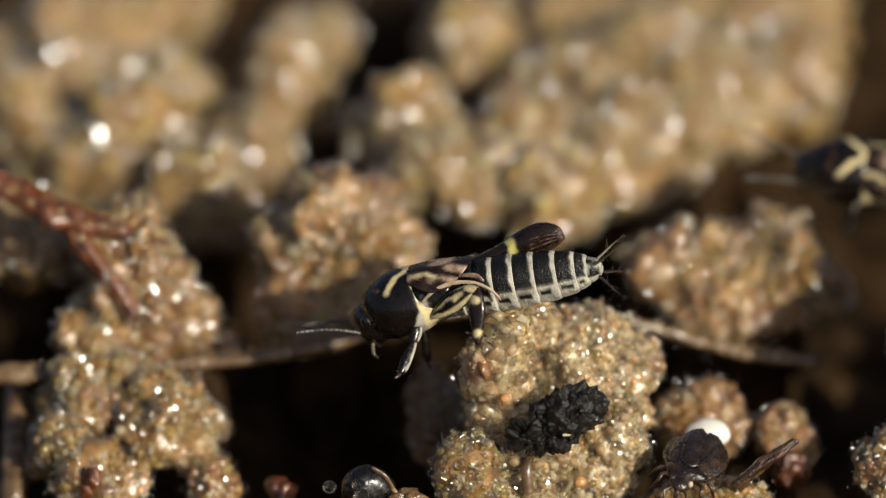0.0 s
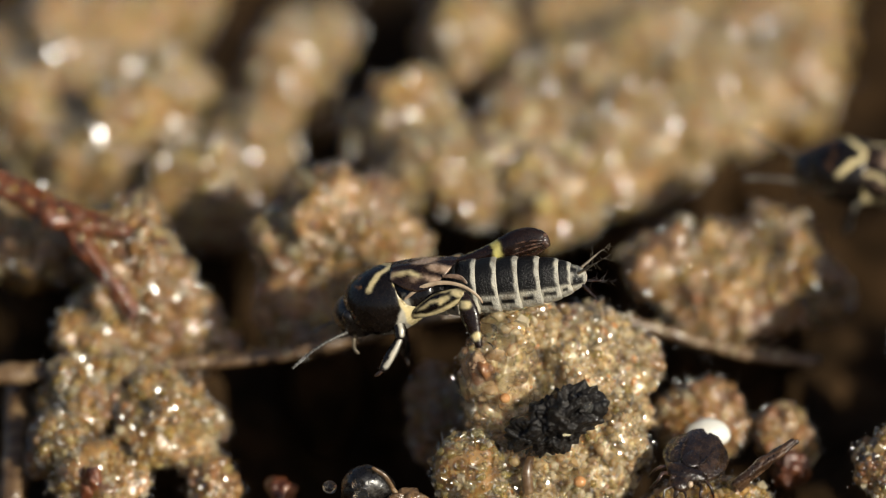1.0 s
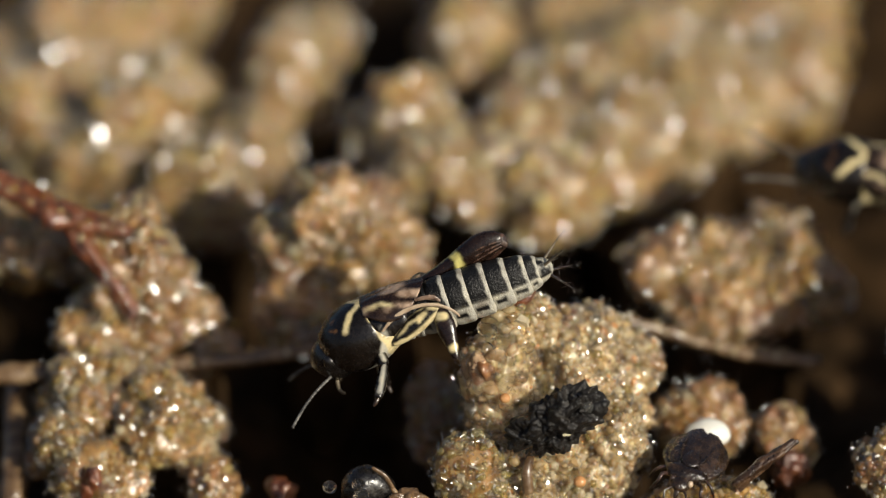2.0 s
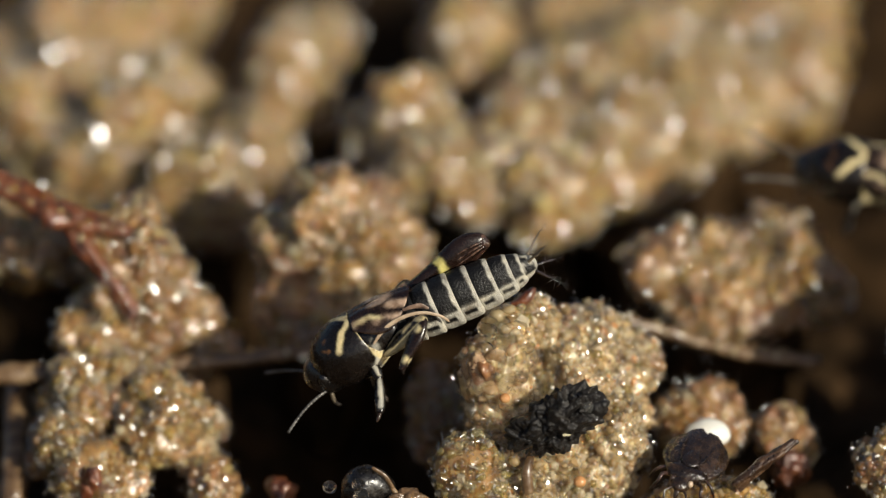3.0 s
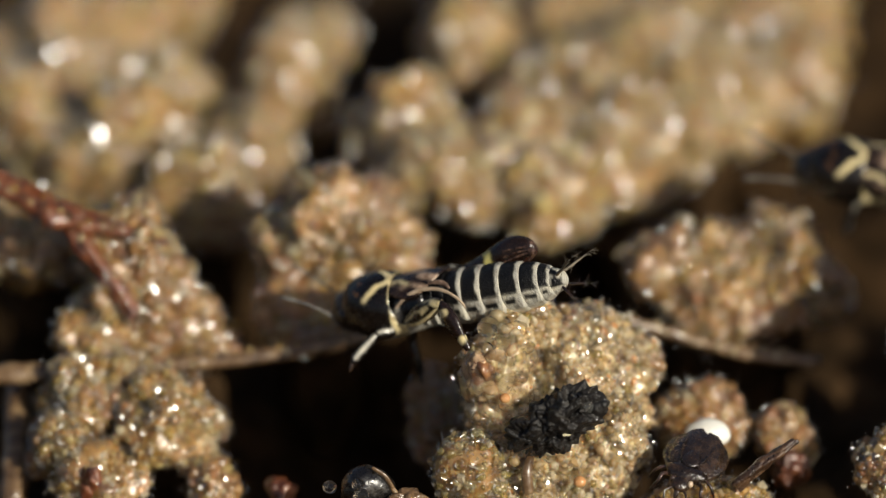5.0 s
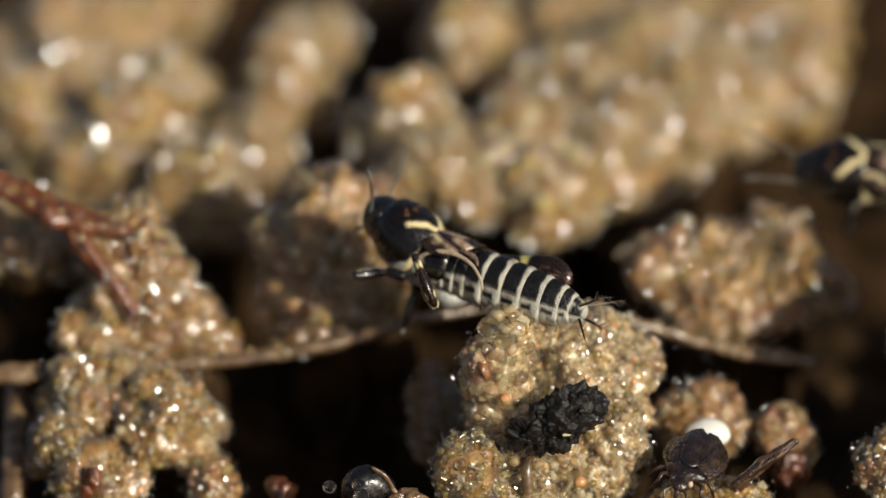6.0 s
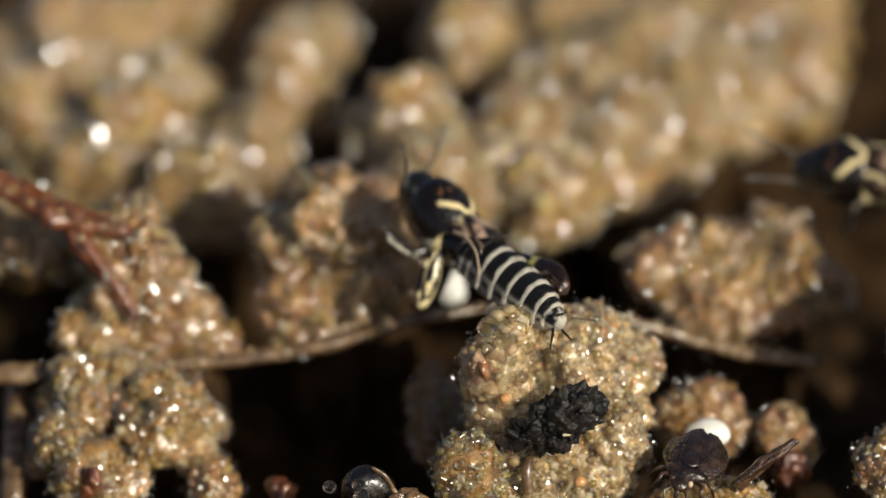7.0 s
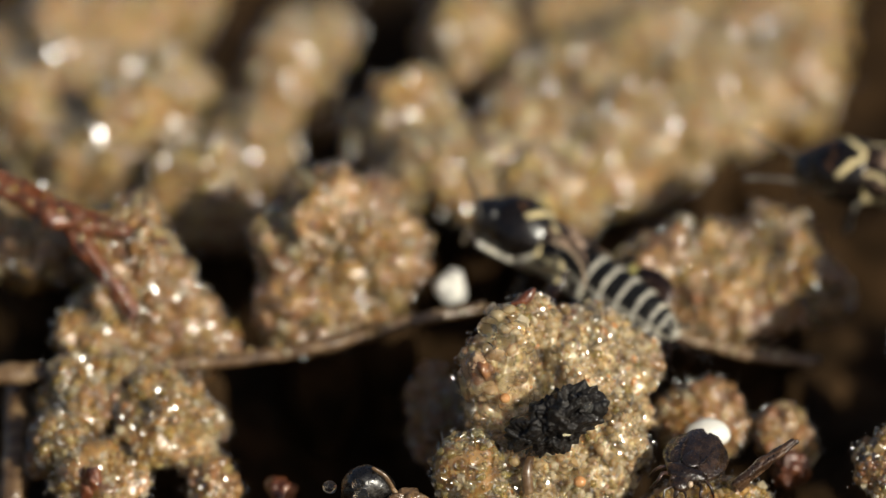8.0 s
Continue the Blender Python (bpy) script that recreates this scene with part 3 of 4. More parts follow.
# ---- stems, rootlets, crumbs ----
def litter():
    def rod(name, label, category, keys, mat, rough=0.25, n=14, seed=1, branches=(), piece="stalk", offshoot="side_root", fibres=0, clinging=0):
        o = Vector(keys[0][:3])
        rng = random.Random(seed)
        root = thing(name, label, category, o)
        runs = [(piece, keys)] + [(offshoot, b) for b in branches]
        seats = []
        for k, (title, run) in enumerate(runs):
            run = [(*(Vector(q[:3]) - o), *q[3:]) for q in run]
            part(title, tube(round_ends(run), n + 6, 14, rough=rough, freq=2.4, seed=seed + k), mat, root)
            for _ in range(fibres):
                w = rng.uniform(0, 6.3)
                line = []
                for q in run:
                    w += rng.uniform(-0.6, 0.9)
                    line.append((q[0] + rng.uniform(-0.1, 0.1), q[1] + math.cos(w) * q[3] * 0.95, q[2] + math.sin(w) * q[4] * 0.95, min(q[3], 0.09), min(q[4], 0.07)))
                part("fibre", tube(round_ends(line), 10, 8, rough=0.5, freq=4, seed=seed + k), mat, root)
            for p in glide(run, 60):
                if rng.random() < clinging / 60:
                    w = rng.uniform(0.4, 2.6)
                    s = rng.uniform(0.06, 0.13)
                    seats.append((np.array([p[0], p[1] - math.cos(w) * p[3], p[2] + math.sin(w) * p[4]]), np.array([s, s, s * 0.8]), rng.randrange(3), None))
        if seats:
            mats = [M_GRAIN, M_CLEAR, M_GLASS]
            ob = new("clinging_sand", joined("clinging_sand", FORMS_MID, seats, mats, rng))
            ob.parent = root
            tagged(ob, "wet sand grains clinging to it", kind="stuff")
        return root

    rod("grass_stem", "dry brown grass stem lying across wet sand", "stem",
        [(*(-10.74, 1.78, 0.6), 0.22, 0.20), (*(-8.45, 1.87, 0.74), 0.22, 0.2), (*(-6.16, 2.02, 0.79), 0.2, 0.18), (*(-4.13, 2.2, 0.87), 0.19, 0.17),
         (*(-2.09, 2.5, 1.16), 0.17, 0.16), (*(-0.69, 2.88, 1.37), 0.15, 0.14), (*(0.84, 3.47, 1.36), 0.12, 0.1)], M_STEM, 0.4, seed=2, clinging=8)
    rod("grass_stem", "thin dry stem lying behind a sand clod", "stem",
        [(*(4.03, 2.83, 1.48), 0.1, 0.1), (*(5.19, 2.99, 0.99), 0.16, 0.14), (*(6.6, 2.95, 0.56), 0.18, 0.15), (*(8.39, 2.97, 0.23), 0.2, 0.15)], M_STEM, 0.4, seed=3, clinging=14)
    rod("rootlet", "wet red-brown forked rootlet on sand", "rootlet",
        [(*(-10.63, 4.6, 4.2), 0.3, 0.26), (*(-9.48, 4.19, 3.94), 0.33, 0.26), (*(-8.58, 3.74, 3.62), 0.36, 0.28), (*(-7.56, 3.6, 3.41), 0.22, 0.18), (*(-6.35, 3.44, 3.16), 0.05, 0.05)],
        M_RED, 0.5, 16, 4, fibres=4, clinging=22, branches=[[(*(-8.45, 3.74, 3.62), 0.24, 0.22), (*(-8.01, 3.36, 3.03), 0.24, 0.2), (*(-7.43, 2.95, 2.39), 0.2, 0.18), (*(-6.99, 2.68, 1.8), 0.2, 0.16)]])
    rod("rootlet_scrap", "small red scrap of rootlet stuck on top of a sand clod", "rootlet",
        [(*(1.48, 0.18, 3.45), 0.12, 0.16), (*(1.73, 0.22, 3.62), 0.15, 0.13), (*(1.93, 0.33, 3.79), 0.11, 0.12), (*(2.03, 0.39, 3.88), 0.05, 0.05)], M_RED, 0.4, 12, 5)
    rod("needle", "brown barbed dry needle leaning on sand", "needle",
        [(*(6.52, -2.59, 0.66), 0.1, 0.1), (*(7.02, -2.45, 1.06), 0.12, 0.12), (*(7.45, -2.34, 1.41), 0.1, 0.12), (*(7.77, -2.24, 1.57), 0.04, 0.05)], M_NEEDLE, 0.9, 12, 6, fibres=4)
    rod("straw", "short tan straw poking out of a sand clod", "straw",
        [(*(1.89, -2.76, 0.59), 0.12, 0.12), (*(1.86, -2.6, 1.01), 0.12, 0.12), (*(1.93, -2.35, 1.22), 0.09, 0.09)], M_STEM, 0.2, 12, 7)
    rod("root_stub", "pale rounded root stub in the sand", "root",
        [(*(-9.68, -0.58, -1.21), 0.3, 0.3), (*(-9.63, 0.09, -0.9), 0.34, 0.34), (*(-9.58, 1.31, -0.5), 0.36, 0.36), (*(-9.63, 2.29, -0.08), 0.3, 0.3)], M_STEM, 0.15, 16, 8)

    def crumb(name, label, category, at, radii, mat, rough=0.3, freq=1.6, seed=1, level=4, fine=0.12):
        ob = part(name, blob((0, 0, 0), radii, level, rough, freq, seed, fine), mat)
        ob.location = Vector(at) * MM
        return tagged(ob, label, category)

    crumb("pebble", "smooth white pebble among wet sand", "pebble", (5.93, -0.64, 0.73), (0.5, 0.4, 0.3), M_WHITE, 0.4, 1.2, 3, 4, 0.05)
    crumb("pebble", "chalky white pebble behind a clod", "pebble", (0.18, 4.56, 1.21), (0.33, 0.32, 0.34), M_WHITE, 0.7, 1.8, 5, 5, 0.4)
    crumb("bark_crumb", "red-brown wet crumb of bark", "crumb", (7.81, -0.18, -0.59), (0.4, 0.4, 0.36), M_RED_DARK, 0.5, 2.2, 6, 5, 0.3)
    crumb("bark_crumb", "red-brown wet crumb of bark", "crumb", (-3.59, -1.09, -0.52), (0.33, 0.3, 0.26), M_RED_DARK, 0.8, 1.5, 7, 5, 0.3)
    crumb("bark_crumb", "dark red-brown wet crumb of bark beside a straw", "crumb", (2.32, -2.9, 0.1), (0.28, 0.24, 0.36), M_RED_DARK, 0.6, 2.2, 12, 5, 0.35)
    crumb("bark_crumb", "red-brown wet crumb of bark", "crumb", (-7.86, -1.5, -0.04), (0.26, 0.3, 0.36), M_RED, 0.8, 1.7, 8, 5, 0.3)


litter()


# ---- pygmy mole cricket ----
def limb(a, b, up=(0, 0, 1)):
    """The pose of a limb that starts at a and points to b, in its thing's space."""
    a, b = Vector(a), Vector(b)
    x = (b - a).normalized()
    y = Vector(up).cross(x).normalized()
    return Matrix.Translation(a * MM) @ Matrix((x, y, x.cross(y))).transposed().to_4x4()


def bent(hip, knee, foot, reach):
    """The poses of a two-piece leg: the thigh in its thing's space, the shin in the thigh's."""
    x = (Vector(knee) - Vector(hip)).normalized()
    d = (Vector(foot) - Vector(knee)).normalized()
    z = (-d + x * d.dot(x)).normalized()
    m = Matrix.Translation(Vector(hip) * MM) @ Matrix((x, z.cross(x), z)).transposed().to_4x4()
    return m, pose(reach * MM, 0, 0, 0, math.degrees(math.acos(max(-1, min(1, x.dot(d))))), 0)


def cricket(label):
    root = thing("pygmy_mole_cricket", label, "cricket", group="pygmy mole crickets")
    legs = {}
    # abdomen: overlapping rings, black above, pale behind and below
    edges = [0.85, 0.6, 0.36, 0.08, -0.36, -0.83, -1.3, -1.78, -2.2, -2.46]
    girth = [0.57, 0.59, 0.61, 0.63, 0.65, 0.65, 0.62, 0.57, 0.47, 0.35]
    for i in range(9):
        x0, x1, g0, g1 = edges[i], edges[i + 1], girth[i], girth[i + 1]
        keys = []
        for t, k in ((-0.12, 0.80), (0.0, 0.93), (0.2, 0.99), (0.5, 1.01), (0.75, 1.02), (0.92, 1.0), (1.0, 0.95), (1.06, 0.8)):
            g = (g0 + (g1 - g0) * t) * k
            keys.append((x0 + (x1 - x0) * t, 0, -0.02, g * (0.80 + 0.035 * (x0 + (x1 - x0) * t)), g * 0.96))
        bm = tube(keys, 64, 7)

        def rule(p, x0=x0, x1=x1, g=(g0 + g1) / 2, i=i):
            t = (p.x - x0) / (x1 - x0)
            w = math.atan2((p.z + 0.02) / g, abs(p.y) / (g * 0.78))
            if w < -0.12:
                if -0.56 < w < -0.31 and 0.12 < t < 0.72 + 0.06 * math.sin(i * 3):
                    return 0
                return 1
            rim = 0.90 - 0.13 * max(0.0, math.sin(w)) + 0.025 * math.sin(w * 9 + i * 2) - 0.06 * math.exp(-(w - 0.1) ** 2 * 6)
            return 1 if t > rim and i > 2 else 0
        for v in bm.verts:                        # the lower rear corner of each ring stands out as a tooth
            t = (v.co.x - x0) / (x1 - x0)
            w = math.atan2(v.co.z + 0.02, abs(v.co.y) + 1e-6)
            k = 0.16 * max(0.0, min(1.0, (t - 0.45) / 0.5)) * math.exp(-((w + 0.80) / 0.22) ** 2)
            v.co.y *= 1 + k
            v.co.z = -0.02 + (v.co.z + 0.02) * (1 + k)
        recolour(bm, rule, ("tergite", "pale"), 0.014)
        part("abdomen_segment", bm, M_DULL, root)
    # tail tip, cerci and the lower pair of feelers
    bm = tube([(-2.4, 0, -0.02, 0.26, 0.32), (-2.58, 0, -0.03, 0.23, 0.27), (-2.72, 0, -0.05, 0.16, 0.17), (-2.78, 0, -0.06, 0.06, 0.06)], 24, 5)
    recolour(bm, lambda p: 1 if near_line(p, [(-2.62, 0.3, 0.1), (-2.75, 0, 0.12), (-2.62, -0.3, 0.1)]) < 0.06 or p.z < -0.14 or p.x < -2.73 or noise.noise(p * 6) > 0.25 else 0, ("tergite", "pale"), 0.014)
    part("tail_tip", bm, M_DULL, root)
    rng = random.Random(5)
    for name, base, tip, mat in (("cercus", (-2.60, 0.14, 0.10), (-3.12, 0.42, 0.42), M_HAIR), ("cercus", (-2.60, -0.14, 0.10), (-3.10, -0.55, 0.36), M_HAIR),
                                 ("feeler", (-2.66, 0.1, -0.14), (-3.02, 0.26, -0.55), M_KNEE), ("feeler", (-2.66, -0.1, -0.14), (-3.12, -0.16, -0.22), M_KNEE)):
        a, b = Vector(base), Vector(tip)
        bm = tube(round_ends([(*a, 0.035, 0.035), (*(a.lerp(b, 0.5)), 0.028, 0.028), (*b, 0.012, 0.012)]), 10, 4)
        for k in range(16):
            s = a.lerp(b, 0.25 + 0.75 * k / 10)
            d = Vector((rng.gauss(-0.5, 1), rng.gauss(0, 1), rng.gauss(0, 1))).normalized() * rng.uniform(0.12, 0.26)
            tube([(*s, 0.007, 0.007), (*(s + d), 0.003, 0.003)], 4, 1, bm=bm)
        part(name, bm, mat, root, "hairy tail feeler")
    # middle of the body
    bm = tube(round_ends([(0.6, 0, 0, 0.5, 0.52), (0.9, 0, -0.02, 0.56, 0.58), (1.3, 0, -0.05, 0.56, 0.6), (1.55, 0, -0.05, 0.5, 0.56)], 0.3), 32, 6)
    recolour(bm, lambda p: 1 if p.z < -0.42 or near_line(p, [(1.2, 0.55, 0.0), (1.32, 0.55, -0.3)]) < 0.07 else 0, ("black", "pale"))
    part("thorax", bm, M_SHINY, root)
    # wing covers: short brown shells over back and flank
    for side in (1, -1):
        bm = bmesh.new()
        nu, nv = 26, 18
        grid = []
        for layer in (0.0, 0.035):
            for i in range(nu + 1):
                u = i / nu
                for j in range(nv + 1):
                    v = j / nv
                    w = radians(93 - v * (52 + 26 * math.sin(u * 2.4)))
                    r = 0.63 + layer + 0.05 * math.sin(u * 3.1) - 0.05 * (1 - v) + 0.007 * math.sin(v * 22 + 2 * math.sin(u * 5)) * (1 if layer else 0.6)
                    x = 1.52 - u * (1.5 - 0.5 * v * v)
                    grid.append(bm.verts.new((x, side * math.cos(w) * r * 1.02, math.sin(w) * r * 1.05 + 0.02)))
        row, sheet = nv + 1, (nu + 1) * (nv + 1)
        for i in range(nu):
            for j in range(nv):
                a = i * row + j
                for o in (0, sheet):
                    bm.faces.new([grid[o + k] for k in (a, a + 1, a + row + 1, a + row)])
        rim = [i * row for i in range(nu + 1)] + [nu * row + j for j in range(1, nv + 1)]
        rim += [i * row + nv for i in range(nu - 1, -1, -1)] + [j for j in range(nv - 1, 0, -1)]
        for a, b in zip(rim, rim[1:] + rim[:1]):
            bm.faces.new((grid[a], grid[b], grid[b + sheet], grid[a + sheet]))
        bmesh.ops.recalc_face_normals(bm, faces=bm.faces)

        def veins(p):
            q = Vector((p.x, abs(p.y), p.z))
            if near_line(q, [(1.5, 0.42, 0.52), (1.1, 0.40, 0.60), (0.85, 0.5, 0.5)]) < 0.05 + 0.04 * noise.noise(q * 5):
                return 3
            if near_line(q, [(0.55, 0.3, 0.62), (0.25, 0.4, 0.56), (0.1, 0.45, 0.5)]) < 0.10 + 0.06 * noise.noise(q * 6):
                return 1
            k = noise.noise(Vector((q.x * 2.2, q.y * 4, q.z * 4)) + Vector((3, 1, 7)))
            return 2 if k < -0.05 else 1 if k > 0.22 else 0
        recolour(bm, veins, ("brown", "strip", "knee", "cream"))
        part("wing_cover", bm, M_SHINY, root, "short veined brown wing cover")
        bm = tube(round_ends([(1.2, side * 0.62, 0.06, 0.02, 0.03), (0.92, side * 0.65, 0.25, 0.02, 0.045), (0.56, side * 0.66, 0.36, 0.02, 0.05), (0.2, side * 0.67, 0.35, 0.02, 0.045),
                              (-0.1, side * 0.69, 0.26, 0.02, 0.04), (-0.34, side * 0.70, 0.08, 0.02, 0.035), (-0.46, side * 0.69, -0.08, 0.02, 0.028), (-0.5, side * 0.68, -0.18, 0.015, 0.015)]), 12, 5)
        part("wing_strip", bm, M_STRIP, root, "pale curved folded wing strip")
        bm = tube(round_ends([(0.30, side * 0.56, 0.48, 0.015, 0.04), (0.06, side * 0.60, 0.47, 0.02, 0.06), (-0.10, side * 0.62, 0.41, 0.02, 0.06), (-0.2, side * 0.63, 0.30, 0.015, 0.03)]), 12, 5, rough=0.3, freq=5)
        part("wing_fold", bm, M_WING, root, "crumpled pinkish-brown wing tip")
    # pronotum: a black hood with cream marks and rim
    bm = tube([(1.36, 0, 0.02, 0.61, 0.62), (1.40, 0, 0.0, 0.68, 0.70), (1.6, 0, -0.02, 0.74, 0.76), (1.95, 0, -0.05, 0.76, 0.79), (2.28, 0, -0.11, 0.70, 0.73),
               (2.52, 0, -0.19, 0.58, 0.60), (2.65, 0, -0.24, 0.44, 0.45), (2.68, 0, -0.26, 0.3, 0.3)], 120, 18)

    def hood(p):
        q = Vector((p.x, abs(p.y), p.z))
        if p.x < 1.455 + 0.02 * math.sin(p.z * 9):
            return 1
        low = -0.16 - 0.30 * (p.x - 1.4)
        if p.x < 1.46 + 0.7 * max(0.0, -q.z - 0.05) and q.z < 0.3 or q.z < low - 0.25 and p.x < 2.25:
            return 2
        node = (1.50, 0.0, 0.74)
        k = 0.012 * math.sin(p.x * 21)
        if near_line(q, [node, (1.70, 0.20, 0.72), (1.92, 0.38, 0.66), (2.06, 0.52, 0.50)]) < 0.07 + k or near_line(q, [node, (1.45, 0.3, 0.66), (1.43, 0.5, 0.5)]) < 0.07:
            return 1
        if near_line(q, [node, (1.40, 0.0, 0.74)]) < 0.10:
            return 1
        if near_line(q, [(2.22, 0.10, 0.62), (2.36, 0.22, 0.52), (2.26, 0.36, 0.52)]) < 0.06 + 0.04 * noise.noise(q * 9):
            return 3
        return 0
    recolour(bm, hood, ("black", "cream", "pale", "rust"), 0.015)
    hood_part = part("pronotum", bm, M_SHINY, root, "glossy black hood with cream streaks")
    hood_part.location.x = -0.1 * MM
    legs["hood"] = hood_part
    # head
    head = part("head", (tube([(2.45, 0, -0.18, 0.48, 0.5), (2.65, 0, -0.24, 0.5, 0.54), (2.85, 0, -0.36, 0.42, 0.48), (2.98, 0, -0.45, 0.28, 0.34), (3.03, 0, -0.48, 0.1, 0.12)], 28, 6)),
                M_CHITIN, hood_part, "shiny black head")
    for side in (1, -1):
        part("eye", (blob((2.72, side * 0.40, -0.08), (0.16, 0.12, 0.2), 3, 0.0)), M_CHITIN, hood_part, "dark oval eye")
        part("jaw_feeler", (tube(round_ends([(2.85, side * 0.2, -0.7, 0.045, 0.045), (2.9, side * 0.26, -0.9, 0.04, 0.04), (2.84, side * 0.3, -1.02, 0.03, 0.03)]), 10, 4)), M_HAIR, hood_part)
        beads = []
        for k in range(16):
            beads += [(k * 0.108, 0, 0.10 * math.sin(k * 0.2), 0.024, 0.024), (k * 0.108 + 0.052, 0, 0.10 * math.sin(k * 0.2 + 0.1), 0.042, 0.042)]
        bm = tube(round_ends(beads), 10, 3)
        feeler = part("antenna", bm, M_ANTENNA, hood_part, "beaded pale grey antenna", limb((2.8, side * 0.28, -0.45), (3.6, side * 0.75, -0.75)))
        legs["antenna", side] = feeler

    # legs
    def marked(keys, marks, mats, n=20, width=0.06):
        bm = tube(round_ends(keys), n + 20, 14, up=(0, 0, 1))
        recolour(bm, lambda p: 1 if any(near_line(Vector((p.x, abs(p.y), p.z)), [(a, abs(b), c) for a, b, c in m]) < w for m, w in marks) else 0, mats, 0.02)
        return bm, M_SHINY

    def spines(bm, a, b, count, length, seed):
        r = random.Random(seed)
        for k in range(count):
            s = Vector(a).lerp(Vector(b), (k + 0.5) / count)
            d = Vector((r.uniform(-0.2, 0.6), r.gauss(0, 0.8), r.gauss(0, 0.8))).normalized() * length
            tube([(*s, 0.014, 0.014), (*(s + d), 0.004, 0.004)], 5, 1, bm=bm)

    def tint(bm, first, tone):
        layer = bm.verts.layers.float_color["marking"]
        bm.verts.ensure_lookup_table()
        for v in list(bm.verts)[first:]:
            v[layer] = (*CUTICLE[tone], 1)

    for side in (1, -1):
        # fore leg
        hip = (1.5, side * 0.42, -0.5)
        bm, mats = marked([(0, 0, 0, 0.11, 0.12), (0.2, 0, 0.02, 0.13, 0.15), (0.42, 0, 0, 0.09, 0.1)], [([(0.05, 0.12, 0.1), (0.4, 0.1, 0.08)], 0.05)], ("black", "pale"))
        f = part("fore_femur", bm, mats, root, "short black and cream fore leg", limb(hip, (1.58, side * 0.55, -1.0)))
        bm, mats = marked([(0, 0, 0, 0.07, 0.08), (0.2, 0, 0, 0.1, 0.12), (0.55, 0, 0, 0.11, 0.13), (0.8, 0, 0, 0.08, 0.09)],
                          [([(0.0, 0.1, 0.06), (0.7, 0.1, 0.06)], 0.055)], ("black", "pale"))
        first = len(bm.verts)
        spines(bm, (0.65, 0, 0), (0.84, 0, 0), 8, 0.16, 3)
        tube(round_ends([(0.8, 0, 0, 0.045, 0.045), (0.92, 0, -0.05, 0.05, 0.05), (1.0, 0, -0.1, 0.03, 0.03)]), 8, 3, bm=bm)
        tint(bm, first, "brown")
        t = part("fore_tibia", bm, mats, f, "", pose(0.42 * MM, 0, 0, 0, 10, 0))
        legs["fore", side], legs["fore_shin", side] = f, t
        # middle leg
        hip = (1.07, side * 0.55, -0.33)
        bm, mats = marked([(0, 0, 0, 0.06, 0.09), (0.25, 0, 0.0, 0.12, 0.17), (0.65, 0, 0.02, 0.16, 0.23), (1.05, 0, 0.02, 0.14, 0.19), (1.3, 0, 0, 0.09, 0.12)],
                          [([(0.15, side * 0.135, 0.02), (0.65, side * 0.16, 0.08), (1.0, side * 0.135, 0.06)], 0.035), ([(0.0, side * 0.08, -0.1), (0.5, side * 0.07, -0.19), (1.2, side * 0.08, -0.15)], 0.07), ([(0.1, side * 0.08, 0.12), (0.65, side * 0.06, 0.22), (1.2, side * 0.07, 0.15)], 0.03),
                           ([(0.75, side * 0.16, 0.0), (1.0, side * 0.135, 0.02)], 0.045), ([(1.15, side * 0.135, 0.12), (1.35, side * 0.08, -0.05)], 0.08)], ("black", "cream"))
        f = part("middle_femur", bm, mats, root, "flat middle leg, cream with black patches", limb(hip, (-0.03, side * 0.75, 0.5)))
        bm, mats = marked([(0, 0, 0, 0.07, 0.09), (0.2, 0, 0, 0.11, 0.18), (0.5, 0, 0, 0.13, 0.22), (0.85, 0, 0, 0.1, 0.15), (1.2, 0, 0, 0.07, 0.08)],
                          [([(0.2, side * 0.12, -0.16), (0.26, side * 0.12, 0.06)], 0.09), ([(0.98, side * 0.1, 0.1), (1.02, side * 0.08, -0.05)], 0.09), ([(0.2, 0, -0.2), (0.9, 0, -0.16)], 0.05)], ("knee", "cream"))
        first = len(bm.verts)
        spines(bm, (0.95, 0, 0), (1.25, 0, 0), 9, 0.14, 4)
        tint(bm, first, "brown")
        legs["middle", side] = f
        legs["shin", side] = part("middle_tibia", bm, mats, f, "", pose(1.3 * MM, 0, 0, 0, 127, 0))
    # the one hind leg, folded along the back
    bm, mats = marked([(0, 0, 0, 0.12, 0.12), (0.5, 0, 0.0, 0.16, 0.17), (1.1, 0, 0.02, 0.19, 0.23), (1.6, 0, 0.07, 0.21, 0.30), (1.95, 0, 0.08, 0.20, 0.31), (2.2, 0, 0.03, 0.17, 0.25), (2.36, 0, -0.05, 0.12, 0.15)],
                      [([(1.24, 0, 0.30), (1.30, 0.22, 0.2), (1.28, 0.22, 0.02)], 0.10), ([(1.24, 0, 0.30), (1.30, -0.22, 0.2)], 0.10), ([(0.1, 0, 0.14), (1.3, 0, 0.30)], 0.035)], ("knee", "yellow"), 36)
    hind = part("hind_femur", bm, mats, root, "large dark brown hind leg with a yellow patch", limb((0.4, -0.5, 0.30), (-1.95, -0.42, 0.80)))
    for side in (1, -1):
        for k, (z, wide) in enumerate(((0.24, 0.15), (0.14, 0.185), (0.03, 0.19), (-0.08, 0.17))):
            ridge = tube(round_ends([(1.55, side * wide * 1.0, z, 0.010, 0.014), (1.9, side * wide * 1.05, z * 0.95, 0.018, 0.022), (2.2, side * wide * 0.92, z * 0.7 - 0.02, 0.02, 0.024),
                                     (2.40, side * wide * 0.55, z * 0.4 - 0.07, 0.018, 0.02)]), 8, 4)
            part("ridge", ridge, M_RIDGE, hind, "thin lighter brown ridge")
